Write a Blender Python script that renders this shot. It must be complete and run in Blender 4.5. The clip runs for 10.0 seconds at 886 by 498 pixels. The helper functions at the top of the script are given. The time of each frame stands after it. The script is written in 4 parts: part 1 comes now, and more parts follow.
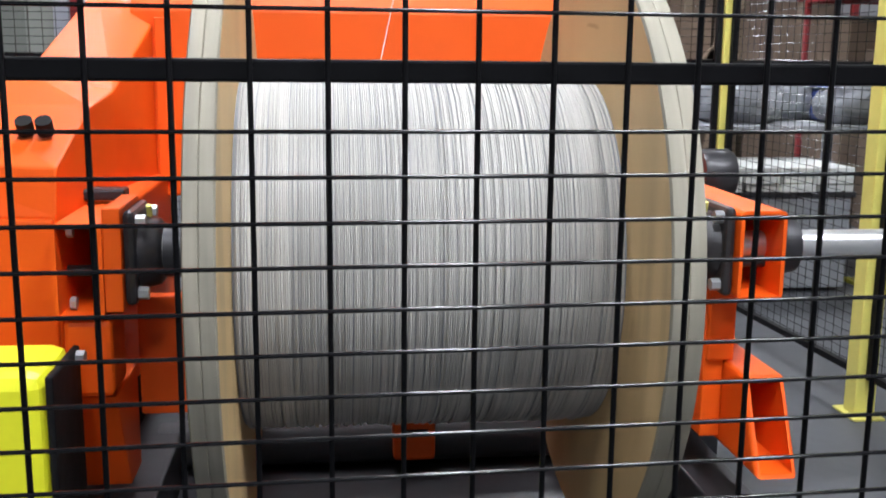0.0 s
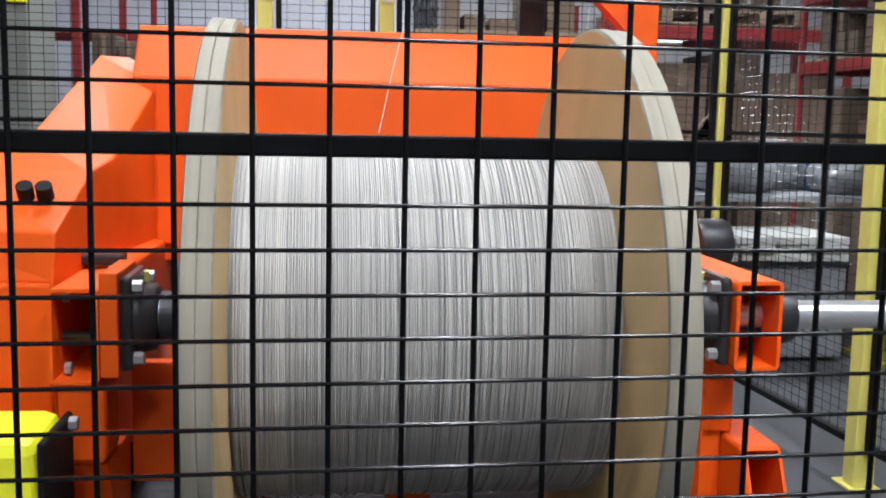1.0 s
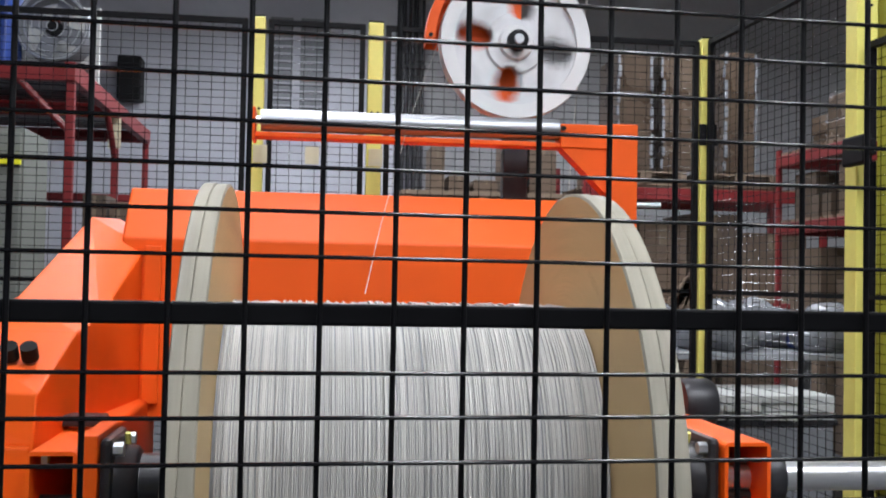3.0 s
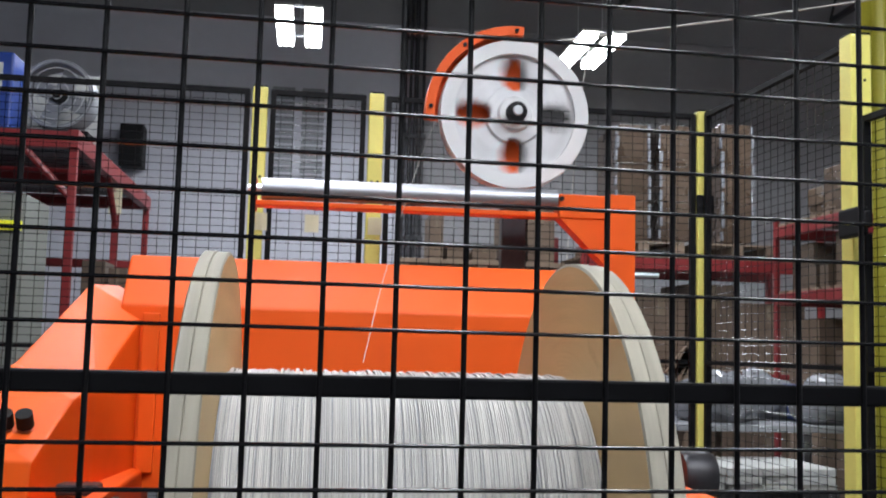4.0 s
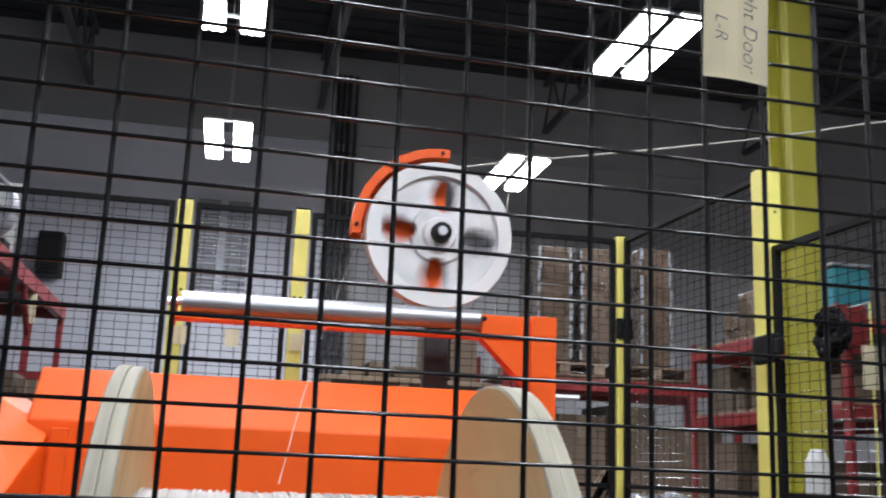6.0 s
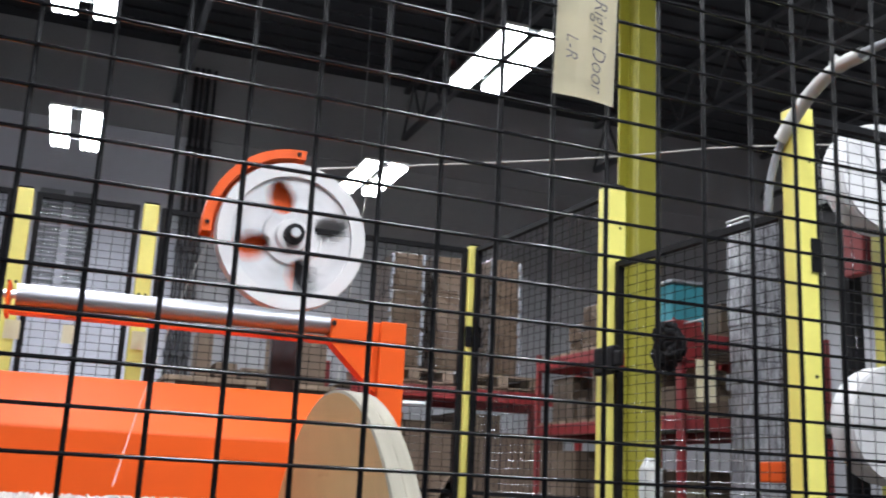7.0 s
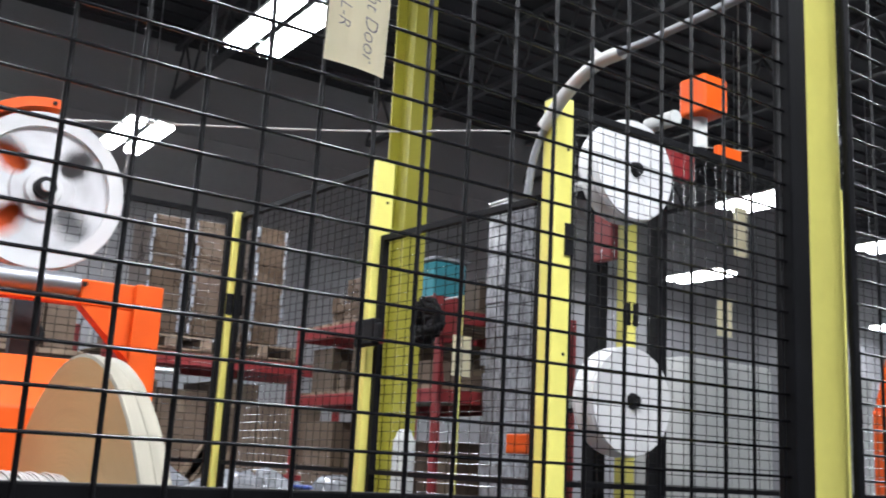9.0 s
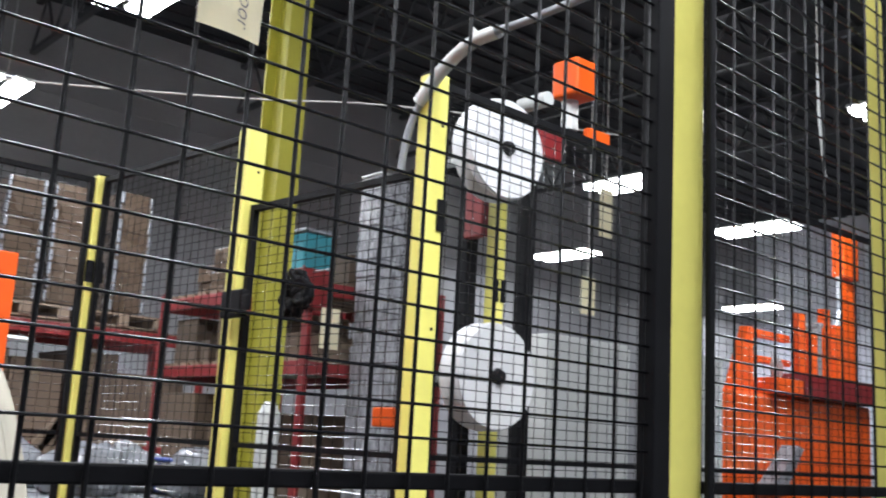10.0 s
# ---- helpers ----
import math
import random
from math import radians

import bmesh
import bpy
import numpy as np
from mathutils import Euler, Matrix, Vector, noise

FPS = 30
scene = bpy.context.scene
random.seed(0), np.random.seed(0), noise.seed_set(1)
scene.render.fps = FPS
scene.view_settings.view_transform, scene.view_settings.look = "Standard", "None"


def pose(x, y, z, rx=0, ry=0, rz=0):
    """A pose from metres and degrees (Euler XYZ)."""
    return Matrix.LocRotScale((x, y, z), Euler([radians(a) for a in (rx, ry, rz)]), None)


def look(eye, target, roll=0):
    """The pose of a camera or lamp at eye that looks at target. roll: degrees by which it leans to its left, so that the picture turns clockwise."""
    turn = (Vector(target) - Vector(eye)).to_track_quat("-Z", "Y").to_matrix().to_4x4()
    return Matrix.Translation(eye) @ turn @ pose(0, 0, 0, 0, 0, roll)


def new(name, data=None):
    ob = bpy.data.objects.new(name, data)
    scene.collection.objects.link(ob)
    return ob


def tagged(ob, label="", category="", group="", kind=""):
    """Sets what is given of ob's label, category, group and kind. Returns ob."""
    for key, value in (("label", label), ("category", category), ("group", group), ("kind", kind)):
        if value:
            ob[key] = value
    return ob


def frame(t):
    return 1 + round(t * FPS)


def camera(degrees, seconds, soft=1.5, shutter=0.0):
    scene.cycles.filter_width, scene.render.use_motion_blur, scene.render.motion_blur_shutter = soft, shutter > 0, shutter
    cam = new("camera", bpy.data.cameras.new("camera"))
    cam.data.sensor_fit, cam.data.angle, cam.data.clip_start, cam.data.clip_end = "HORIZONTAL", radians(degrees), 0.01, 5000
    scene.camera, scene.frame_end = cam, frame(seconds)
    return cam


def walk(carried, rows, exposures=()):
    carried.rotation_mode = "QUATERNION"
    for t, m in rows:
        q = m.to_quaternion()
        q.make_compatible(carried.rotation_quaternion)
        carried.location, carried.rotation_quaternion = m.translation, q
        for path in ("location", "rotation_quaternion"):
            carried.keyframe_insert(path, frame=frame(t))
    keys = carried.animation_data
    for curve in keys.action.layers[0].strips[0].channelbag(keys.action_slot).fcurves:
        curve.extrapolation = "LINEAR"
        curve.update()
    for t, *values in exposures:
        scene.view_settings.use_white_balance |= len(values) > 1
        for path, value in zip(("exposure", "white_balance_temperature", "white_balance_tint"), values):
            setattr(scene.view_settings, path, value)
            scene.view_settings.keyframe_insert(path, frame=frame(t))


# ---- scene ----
# seconds, eye x y z, yaw to the left, pitch up, roll (degrees)
PATH = [
    (0.0, -0.052, -0.691, 1.121, -6.58, -10.72, 0.60),
    (0.5, -0.053, -0.691, 1.124, -6.69, -8.89, 0.80),
    (1.0, -0.054, -0.694, 1.127, -6.74, -7.04, 1.10),
    (1.5, -0.055, -0.696, 1.129, -6.80, -4.96, 1.20),
    (2.0, -0.058, -0.700, 1.131, -6.78, -2.06, 1.00),
    (2.5, -0.058, -0.703, 1.133, -7.33, -0.11, 0.90),
    (2.7, -0.058, -0.706, 1.134, -7.44, 0.71, 0.98),
    (3.8, -0.059, -0.720, 1.138, -7.29, 4.70, 1.50),
    (4.0, -0.060, -0.718, 1.138, -7.45, 5.63, 1.50),
    (4.5, -0.061, -0.721, 1.139, -7.53, 7.24, 1.80),
    (5.0, -0.062, -0.724, 1.140, -7.54, 9.21, 1.90),
    (5.2, -0.062, -0.726, 1.141, -7.67, 10.08, 1.90),
    (6.3, -0.058, -0.726, 1.143, -13.71, 12.80, 2.40),
    (6.5, -0.057, -0.726, 1.143, -15.21, 13.03, 2.50),
    (7.0, -0.054, -0.728, 1.143, -19.91, 12.97, 2.80),
    (7.5, -0.053, -0.725, 1.143, -23.00, 12.83, 2.70),
    (8.0, -0.050, -0.724, 1.143, -27.08, 12.68, 2.90),
    (8.5, -0.048, -0.724, 1.143, -30.37, 12.41, 2.80),
    (9.0, -0.046, -0.724, 1.142, -33.32, 12.04, 3.00),
    (9.5, -0.045, -0.725, 1.142, -36.97, 11.57, 3.20),
    (10.0, -0.045, -0.720, 1.144, -40.81, 10.95, 3.20),
]


def aim(x, y, z, yaw, pitch, roll):
    a, b = radians(yaw), radians(pitch)
    way = Vector((-math.sin(a) * math.cos(b), math.cos(a) * math.cos(b), math.sin(b)))
    return look((x, y, z), Vector((x, y, z)) + way, roll)


cam = camera(47.1, 10.0, soft=1.8, shutter=0.45)
walk(cam, [(t, aim(*row)) for t, *row in PATH], [(0.0, 0.36), (1.0, 0.17), (2.5, -0.1), (5.0, -0.15), (6.5, 0.02), (8.0, 0.16), (10.0, 0.36)])

# ---------------------------------------------------------------- light
world = bpy.data.worlds.new("world")
scene.world = world
world.use_nodes = True
world.node_tree.nodes["Background"].inputs["Color"].default_value = (0.55, 0.6, 0.7, 1)
world.node_tree.nodes["Background"].inputs["Strength"].default_value = 0.012

LAMP_Z = 4.5
# (3.0, -0.7), (1.4, -0.7), (9.1, 3.2): unseen fill, added to brighten the fronts
LAMP_AND_FILL_SPOTS = [(-0.25, -4.2), (-0.25, -0.7), (-0.25, 2.9), (-0.25, 6.4), (-0.27, 9.95), (3.0, -0.7), (2.97, 6.4), (2.95, 10.1), (1.4, -0.7), (9.1, 3.2),
              (9.78, 7.1), (12.9, 7.3), (12.9, 11.0), (19.7, 11.6)]
for lx, ly in LAMP_AND_FILL_SPOTS:
    data = bpy.data.lights.new("tube_light", "AREA")
    data.shape, data.size, data.size_y, data.energy, data.color = "RECTANGLE", 0.44, 1.16, 76, (0.92, 0.955, 1.06)
    new("tube_light", data).matrix_world = pose(lx, ly, LAMP_Z - 0.03)


# ---------------------------------------------------------------- materials
def mat(name, color, rough=0.5, metal=0.0, vary=0.12, scale=6.0, bump=0.0, fine=60.0, stretch=(1, 1, 1), dirt=None, island=0.0, coat=0.0, rand=0.0, spec=0.5):
    """Two scales of noise over a base colour, worn roughness and fine relief, in metres."""
    m = bpy.data.materials.new(name)
    m.use_nodes = True
    nt = m.node_tree
    n, l = nt.nodes, nt.links
    b = n["Principled BSDF"]
    b.inputs["Metallic"].default_value = metal
    b.inputs["Coat Weight"].default_value = coat
    b.inputs["Specular IOR Level"].default_value = spec
    tc, mp = n.new("ShaderNodeTexCoord"), n.new("ShaderNodeMapping")
    mp.inputs["Scale"].default_value = stretch
    l.new(tc.outputs["Object"], mp.inputs["Vector"])
    big, small = n.new("ShaderNodeTexNoise"), n.new("ShaderNodeTexNoise")
    for tex, s in ((big, scale), (small, fine)):
        tex.inputs["Scale"].default_value = s
        tex.inputs["Detail"].default_value = 4
        l.new(mp.outputs["Vector"], tex.inputs["Vector"])
    add = n.new("ShaderNodeMath")
    add.operation = "MULTIPLY_ADD"
    add.inputs[1].default_value = 0.4
    l.new(small.outputs["Fac"], add.inputs[0])
    l.new(big.outputs["Fac"], add.inputs[2])
    ramp = n.new("ShaderNodeMapRange")
    ramp.inputs["From Min"].default_value, ramp.inputs["From Max"].default_value = 0.4, 1.0
    ramp.inputs["To Min"].default_value, ramp.inputs["To Max"].default_value = 1 - vary, 1 + vary
    l.new(add.outputs[0], ramp.inputs["Value"])
    mul = n.new("ShaderNodeVectorMath")
    mul.operation = "SCALE"
    mul.inputs[0].default_value = color
    fac = ramp.outputs[0]
    for amount, kind, out in ((island, "ShaderNodeNewGeometry", "Random Per Island"), (rand, "ShaderNodeObjectInfo", "Random")):
        if amount:
            src, mr, mm = n.new(kind), n.new("ShaderNodeMapRange"), n.new("ShaderNodeMath")
            mm.operation = "MULTIPLY"
            mr.inputs["To Min"].default_value, mr.inputs["To Max"].default_value = 1 - amount, 1 + amount
            l.new(src.outputs[out], mr.inputs["Value"])
            l.new(mr.outputs[0], mm.inputs[0])
            l.new(fac, mm.inputs[1])
            fac = mm.outputs[0]
    l.new(fac, mul.inputs["Scale"])
    col = mul.outputs[0]
    if dirt:
        mix, dr = n.new("ShaderNodeMix"), n.new("ShaderNodeMapRange")
        mix.data_type = "RGBA"
        dr.inputs["From Min"].default_value, dr.inputs["From Max"].default_value = 0.55, 0.75
        dr.inputs["To Max"].default_value = dirt[3]
        l.new(big.outputs["Fac"], dr.inputs["Value"])
        l.new(dr.outputs[0], mix.inputs["Factor"])
        l.new(col, mix.inputs["A"])
        mix.inputs["B"].default_value = (*dirt[:3], 1)
        col = mix.outputs["Result"]
    l.new(col, b.inputs["Base Color"])
    rr = n.new("ShaderNodeMapRange")
    rr.inputs["To Min"].default_value, rr.inputs["To Max"].default_value = max(0.03, rough - 0.1), min(1, rough + 0.1)
    l.new(big.outputs["Fac"], rr.inputs["Value"])
    l.new(rr.outputs[0], b.inputs["Roughness"])
    if bump:
        bp = n.new("ShaderNodeBump")
        bp.inputs["Strength"].default_value, bp.inputs["Distance"].default_value = 0.4, bump
        l.new(add.outputs[0], bp.inputs["Height"])
        l.new(bp.outputs[0], b.inputs["Normal"])
    return m


def glow(name, color, strength):
    m = bpy.data.materials.new(name)
    m.use_nodes = True
    b = m.node_tree.nodes["Principled BSDF"]
    b.inputs["Base Color"].default_value = (0.8, 0.8, 0.8, 1)
    b.inputs["Emission Color"].default_value = (*color, 1)
    b.inputs["Emission Strength"].default_value = strength
    return m


ORANGE = mat("orange_powder_coat", (0.80, 0.102, 0.006), 0.5, vary=0.08, scale=3, bump=0.0004, fine=400, dirt=(0.45, 0.06, 0.012, 0.3), spec=0.3)
BLACK = mat("black_powder_coat", (0.006, 0.006, 0.007), 0.6, vary=0.25, scale=20, bump=0.0002, fine=500, spec=0.12)
BLACK_GLOSS = mat("glossy_black_wire_coat", (0.006, 0.006, 0.007), 0.2, vary=0.25, scale=20, spec=0.5)
# olive yellow, darkened in the colour for the column's backlit front
SHADED_YELLOW = mat("shaded_olive_yellow_paint", (0.33, 0.305, 0.03), 0.5, vary=0.15, scale=2, dirt=(0.22, 0.2, 0.03, 0.5))
YELLOW = mat("yellow_powder_coat", (0.75, 0.69, 0.175), 0.35, vary=0.08, scale=5, dirt=(0.4, 0.33, 0.05, 0.4), coat=0.15)
LEMON = mat("lemon_plastic", (0.85, 0.85, 0.03), 0.4, vary=0.05)
RUBBER = mat("black_rubber", (0.008, 0.008, 0.009), 0.6, vary=0.3, scale=30, spec=0.2)
CAST = mat("dark_cast_iron", (0.03, 0.03, 0.034), 0.4, metal=0.3, vary=0.25, scale=30, bump=0.001, fine=150)
ROLLER = mat("worn_steel_roller", (0.36, 0.37, 0.39), 0.46, metal=1.0, vary=0.15, scale=6, fine=150, stretch=(0.4, 8, 8))
DISC = mat("scuffed_grey_white_nylon", (0.64, 0.64, 0.65), 0.4, vary=0.3, scale=9, fine=30, dirt=(0.36, 0.36, 0.37, 0.6))
STEEL = mat("bright_steel", (0.68, 0.69, 0.7), 0.33, metal=0.8, vary=0.1, scale=8, fine=120, stretch=(1, 8, 8))
GALV = mat("galvanised_steel", (0.5, 0.52, 0.54), 0.45, metal=0.8, vary=0.25, scale=12, dirt=(0.3, 0.3, 0.3, 0.5))
PLY = mat("plywood_face", (0.54, 0.38, 0.185), 0.6, vary=0.34, scale=2.2, bump=0.001, fine=40, stretch=(3, 7, 0.6), dirt=(0.36, 0.25, 0.14, 0.5))
PLY_RIM = mat("sawn_plywood_rim", (0.255, 0.235, 0.185), 0.75, vary=0.3, scale=5, bump=0.001, fine=70, stretch=(9, 1, 1), dirt=(0.32, 0.28, 0.22, 0.5))
WIRE = mat("grey_coated_wire", (0.395, 0.385, 0.36), 0.42, vary=0.12, scale=10, fine=90, island=0.16)
CORD = mat("pale_wire_strand", (0.42, 0.4, 0.37), 0.45, vary=0.1)
WHITE = mat("white_nylon", (0.7, 0.7, 0.7), 0.35, vary=0.07, scale=8, dirt=(0.55, 0.55, 0.55, 0.4))
FLOOR = mat("sealed_concrete", (0.052, 0.055, 0.062), 0.55, vary=0.25, scale=1.3, bump=0.001, fine=25, dirt=(0.06, 0.06, 0.065, 0.6))
WALL = mat("grey_painted_block_wall", (0.55, 0.56, 0.62), 0.7, vary=0.08, scale=0.7, bump=0.002, fine=9)
# wall paint with the falloff of light put into its colour
WALL_DIM = mat("wall_paint_dimmed_by_falloff", (0.27, 0.27, 0.28), 0.75, vary=0.12, scale=0.6, bump=0.002, fine=9)
# darker tone for the wall above the reach of the downward lamps
WALL_UP = mat("upper_wall_above_lamp_cutoff", (0.24, 0.24, 0.25), 0.8, vary=0.15, scale=0.5)
DECK = mat("dark_roof_deck", (0.02, 0.021, 0.024), 0.8, vary=0.2, scale=1.0)
TRUSS = mat("grey_painted_joist", (0.04, 0.041, 0.045), 0.6, vary=0.2)
RACK = mat("red_rack_paint", (0.2, 0.012, 0.014), 0.45, vary=0.15, scale=4, dirt=(0.2, 0.03, 0.03, 0.5))
CARD = mat("brown_cardboard", (0.115, 0.08, 0.055), 0.8, vary=0.15, scale=3, rand=0.25)
FILMED = mat("cardboard_under_film", (0.075, 0.052, 0.036), 0.28, vary=0.3, scale=4, bump=0.004, fine=16, rand=0.25)
TAPE = mat("brown_packing_tape", (0.2, 0.155, 0.11), 0.25, vary=0.15, scale=8)
PALLET = mat("weathered_pallet_wood", (0.18, 0.13, 0.09), 0.8, vary=0.25, scale=5, stretch=(1, 6, 6), rand=0.2)
WRAP = mat("clear_stretch_wrap", (0.22, 0.23, 0.25), 0.12, vary=0.3, scale=7, bump=0.01, fine=22, stretch=(1, 1, 0.3))
PAPER = mat("cream_paper", (0.78, 0.73, 0.55), 0.8, vary=0.04)
INK = mat("dark_pen_ink", (0.05, 0.05, 0.1), 0.6)
BLUE = mat("blue_plastic", (0.012, 0.045, 0.24), 0.45, vary=0.15)
CRINKLE = mat("crinkled_pale_wrap", (0.34, 0.34, 0.36), 0.13, vary=0.8, scale=16, bump=0.02, fine=45, stretch=(3, 3, 0.6))
TEAL = mat("teal_fabric", (0.018, 0.18, 0.22), 0.7, vary=0.15)
OFFWHITE = mat("offwhite_enamel", (0.55, 0.56, 0.54), 0.45, vary=0.08, scale=3)
GREY = mat("mid_grey_paint", (0.22, 0.23, 0.25), 0.5, vary=0.12)
TUBE = glow("lit_fluorescent_tube", (0.93, 0.97, 1.0), 30)


# ---------------------------------------------------------------- building helpers
def thing(name, base, label, category, group="", kind=""):
    ob = new(name)
    ob.location = base
    ob.empty_display_size = 0.1
    return tagged(ob, label, category, group, kind)


def root_of(ob):
    p = Vector((0, 0, 0))
    while ob:
        p += ob.location
        ob = ob.parent
    return p


def part(name, bm, material, parent=None, label="", smooth=False):
    """Links a bmesh, modelled in world coordinates, as one mesh object under a thing."""
    if parent:
        bmesh.ops.translate(bm, verts=bm.verts, vec=-root_of(parent))
    me = bpy.data.meshes.new(name)
    bm.to_mesh(me)
    bm.free()
    me.materials.append(material)
    if smooth:
        me.shade_smooth()
        me.set_sharp_from_angle(angle=radians(40))
    ob = new(name, me)
    ob.parent = parent
    if label:
        tagged(ob, label)
    return ob


def block(bm, x0, x1, y0, y1, z0, z1, bevel=0.0, m=None):
    r = bmesh.ops.create_cube(bm, size=1)
    vs = r["verts"]
    for v in vs:
        v.co = Vector((x0 + (v.co.x + 0.5) * (x1 - x0), y0 + (v.co.y + 0.5) * (y1 - y0), z0 + (v.co.z + 0.5) * (z1 - z0)))
    if bevel:
        es = list({e for v in vs for e in v.link_edges})
        out = bmesh.ops.bevel(bm, geom=es, offset=bevel, segments=2, affect="EDGES", profile=0.5)
        vs = list({v for f in out["faces"] for v in f.verts} | {v for v in vs if v.is_valid})
    if m is not None:
        bmesh.ops.transform(bm, matrix=m, verts=[v for v in vs if v.is_valid])
    return bm


def cube(*a, **k):
    return block(bmesh.new(), *a, **k)


def rod(bm, a, b, r, seg=16, r2=None, caps=True):
    a, b = Vector(a), Vector(b)
    q = (b - a).to_track_quat("Z", "Y").to_matrix().to_4x4()
    m = Matrix.Translation((a + b) / 2) @ q
    bmesh.ops.create_cone(bm, cap_ends=caps, segments=seg, radius1=r, radius2=r if r2 is None else r2, depth=(b - a).length, matrix=m)
    return bm


def cyl(a, b, r, seg=16, r2=None):
    return rod(bmesh.new(), a, b, r, seg, r2)


def lathe(profile, axis, origin, seg=64, closed=True):
    """Turns (along, radius) pairs about an axis through origin: "x" or "y"."""
    bm = bmesh.new()
    rings = []
    for s in range(seg):
        a = 2 * math.pi * s / seg
        ring = []
        for along, r in profile:
            u, v = r * math.cos(a), r * math.sin(a)
            ring.append(bm.verts.new(Vector((along, u, v) if axis == "x" else (v, along, u)) + Vector(origin)))
        rings.append(ring)
    n = len(profile)
    for s in range(seg):
        p, q = rings[s], rings[(s + 1) % seg]
        for i in range(n if closed else n - 1):
            j = (i + 1) % n
            bm.faces.new((p[i], p[j], q[j], q[i]))
    bmesh.ops.recalc_face_normals(bm, faces=bm.faces)
    return bm


def prism(points, axis, a, b, bevel=0.0):
    """Extrudes a polygon: axis "x" takes (y, z) points, "y" takes (x, z), "z" takes (x, y)."""
    bm = bmesh.new()

    def at(p, h):
        return {"x": (h, *p), "y": (p[0], h, p[1]), "z": (*p, h)}[axis]
    lo, hi = [bm.verts.new(at(p, a)) for p in points], [bm.verts.new(at(p, b)) for p in points]
    bm.faces.new(lo)
    bm.faces.new(hi[::-1])
    for i in range(len(points)):
        j = (i + 1) % len(points)
        bm.faces.new((lo[i], hi[i], hi[j], lo[j]))
    bmesh.ops.recalc_face_normals(bm, faces=bm.faces)
    if bevel:
        bmesh.ops.bevel(bm, geom=bm.edges[:], offset=bevel, segments=2, affect="EDGES", profile=0.5)
    return bm


def tube_rect(x0, x1, y0, y1, z0, z1, wall=0.008, end=None):
    """A hollow box section along y; end lowers the front face's top edge backwards by that length."""
    bm = bmesh.new()
    w = wall
    lean = end or 0.0

    def ring(y, front):
        o = [(x0, z0), (x1, z0), (x1, z1), (x0, z1)]
        i = [(x0 + w, z0 + w), (x1 - w, z0 + w), (x1 - w, z1 - w), (x0 + w, z1 - w)]
        f = (lambda z: y + lean * (z - z0) / (z1 - z0)) if front else (lambda z: y)
        return [bm.verts.new((x, f(z), z)) for x, z in o], [bm.verts.new((x, f(z), z)) for x, z in i]
    fo, fi = ring(y0, True)
    bo, bi = ring(y1, False)
    for k in range(4):
        j = (k + 1) % 4
        for q in ((fo[k], fo[j], fi[j], fi[k]), (fo[k], bo[k], bo[j], fo[j]), (fi[k], fi[j], bi[j], bi[k]), (bo[k], bi[k], bi[j], bo[j])):
            bm.faces.new(q)
    bmesh.ops.recalc_face_normals(bm, faces=bm.faces)
    outer = [e for e in bm.edges if all(v in fo or v in bo for v in e.verts) and abs(e.verts[0].co.y - e.verts[1].co.y) > 0.05]
    bmesh.ops.bevel(bm, geom=outer, offset=0.012, segments=3, affect="EDGES", profile=0.5)
    return bm


def rope(name, points, r, material, parent=None, label=""):
    cu = bpy.data.curves.new(name, "CURVE")
    cu.dimensions, cu.bevel_depth, cu.bevel_resolution, cu.resolution_u = "3D", r, 3, 8
    sp = cu.splines.new("BEZIER")
    sp.bezier_points.add(len(points) - 1)
    off = root_of(parent) if parent else Vector((0, 0, 0))
    for bp, p in zip(sp.bezier_points, points):
        bp.co, bp.handle_left_type, bp.handle_right_type = Vector(p) - off, "AUTO", "AUTO"
    cu.materials.append(material)
    ob = new(name, cu)
    me = bpy.data.meshes.new_from_object(ob)
    bpy.data.objects.remove(ob)
    ob = new(name, me)
    me.shade_smooth()
    ob.parent = parent
    if label:
        tagged(ob, label)
    return ob


# ---------------------------------------------------------------- the hall
tagged(part("floor", cube(-9, 22, -8, 14, -0.1, 0), FLOOR), "sealed grey concrete warehouse floor", "floor", kind="structure")
WALL_Y = 13.0
tagged(part("wall_north", cube(-9, 1.27, WALL_Y, WALL_Y + 0.2, 0, 5.6), WALL), "pale grey painted block wall of the hall", "wall", kind="structure")
# the same wall continued, darkened by colour where less light reaches
tagged(part("wall_north_east", cube(1.271, 22, WALL_Y, WALL_Y + 0.2, 0, 5.6), WALL_DIM), "grey wall of the hall beyond the conduits, coloured darker for the light's falloff", "wall", kind="structure")
tagged(part("wall_north_upper", cube(-9, 22, WALL_Y - 0.01, WALL_Y + 0.2, 5.604, 7.0), WALL_UP), "upper wall below the roof, coloured dark for the lamps' cutoff", "wall", kind="structure")
tagged(part("wall_south", cube(-9, 22, -8.2, -8, 0, 7), WALL), "grey painted wall behind", "wall", kind="structure")
tagged(part("wall_west", cube(-9.2, -9, -8, 13, 0, 7), WALL), "grey painted side wall", "wall", kind="structure")
tagged(part("wall_east", cube(22, 22.2, -8, 13, 0, 7), WALL), "grey painted far side wall", "wall", kind="structure")
bm = cube(-9, 22, -8, 13, 6.9, 7.0)
for i in range(60):
    y = -8 + i * 0.35
    block(bm, -9, 22, y, y + 0.12, 6.86, 6.898)
tagged(part("ceiling", bm, DECK), "dark corrugated steel roof deck", "ceiling", kind="structure")


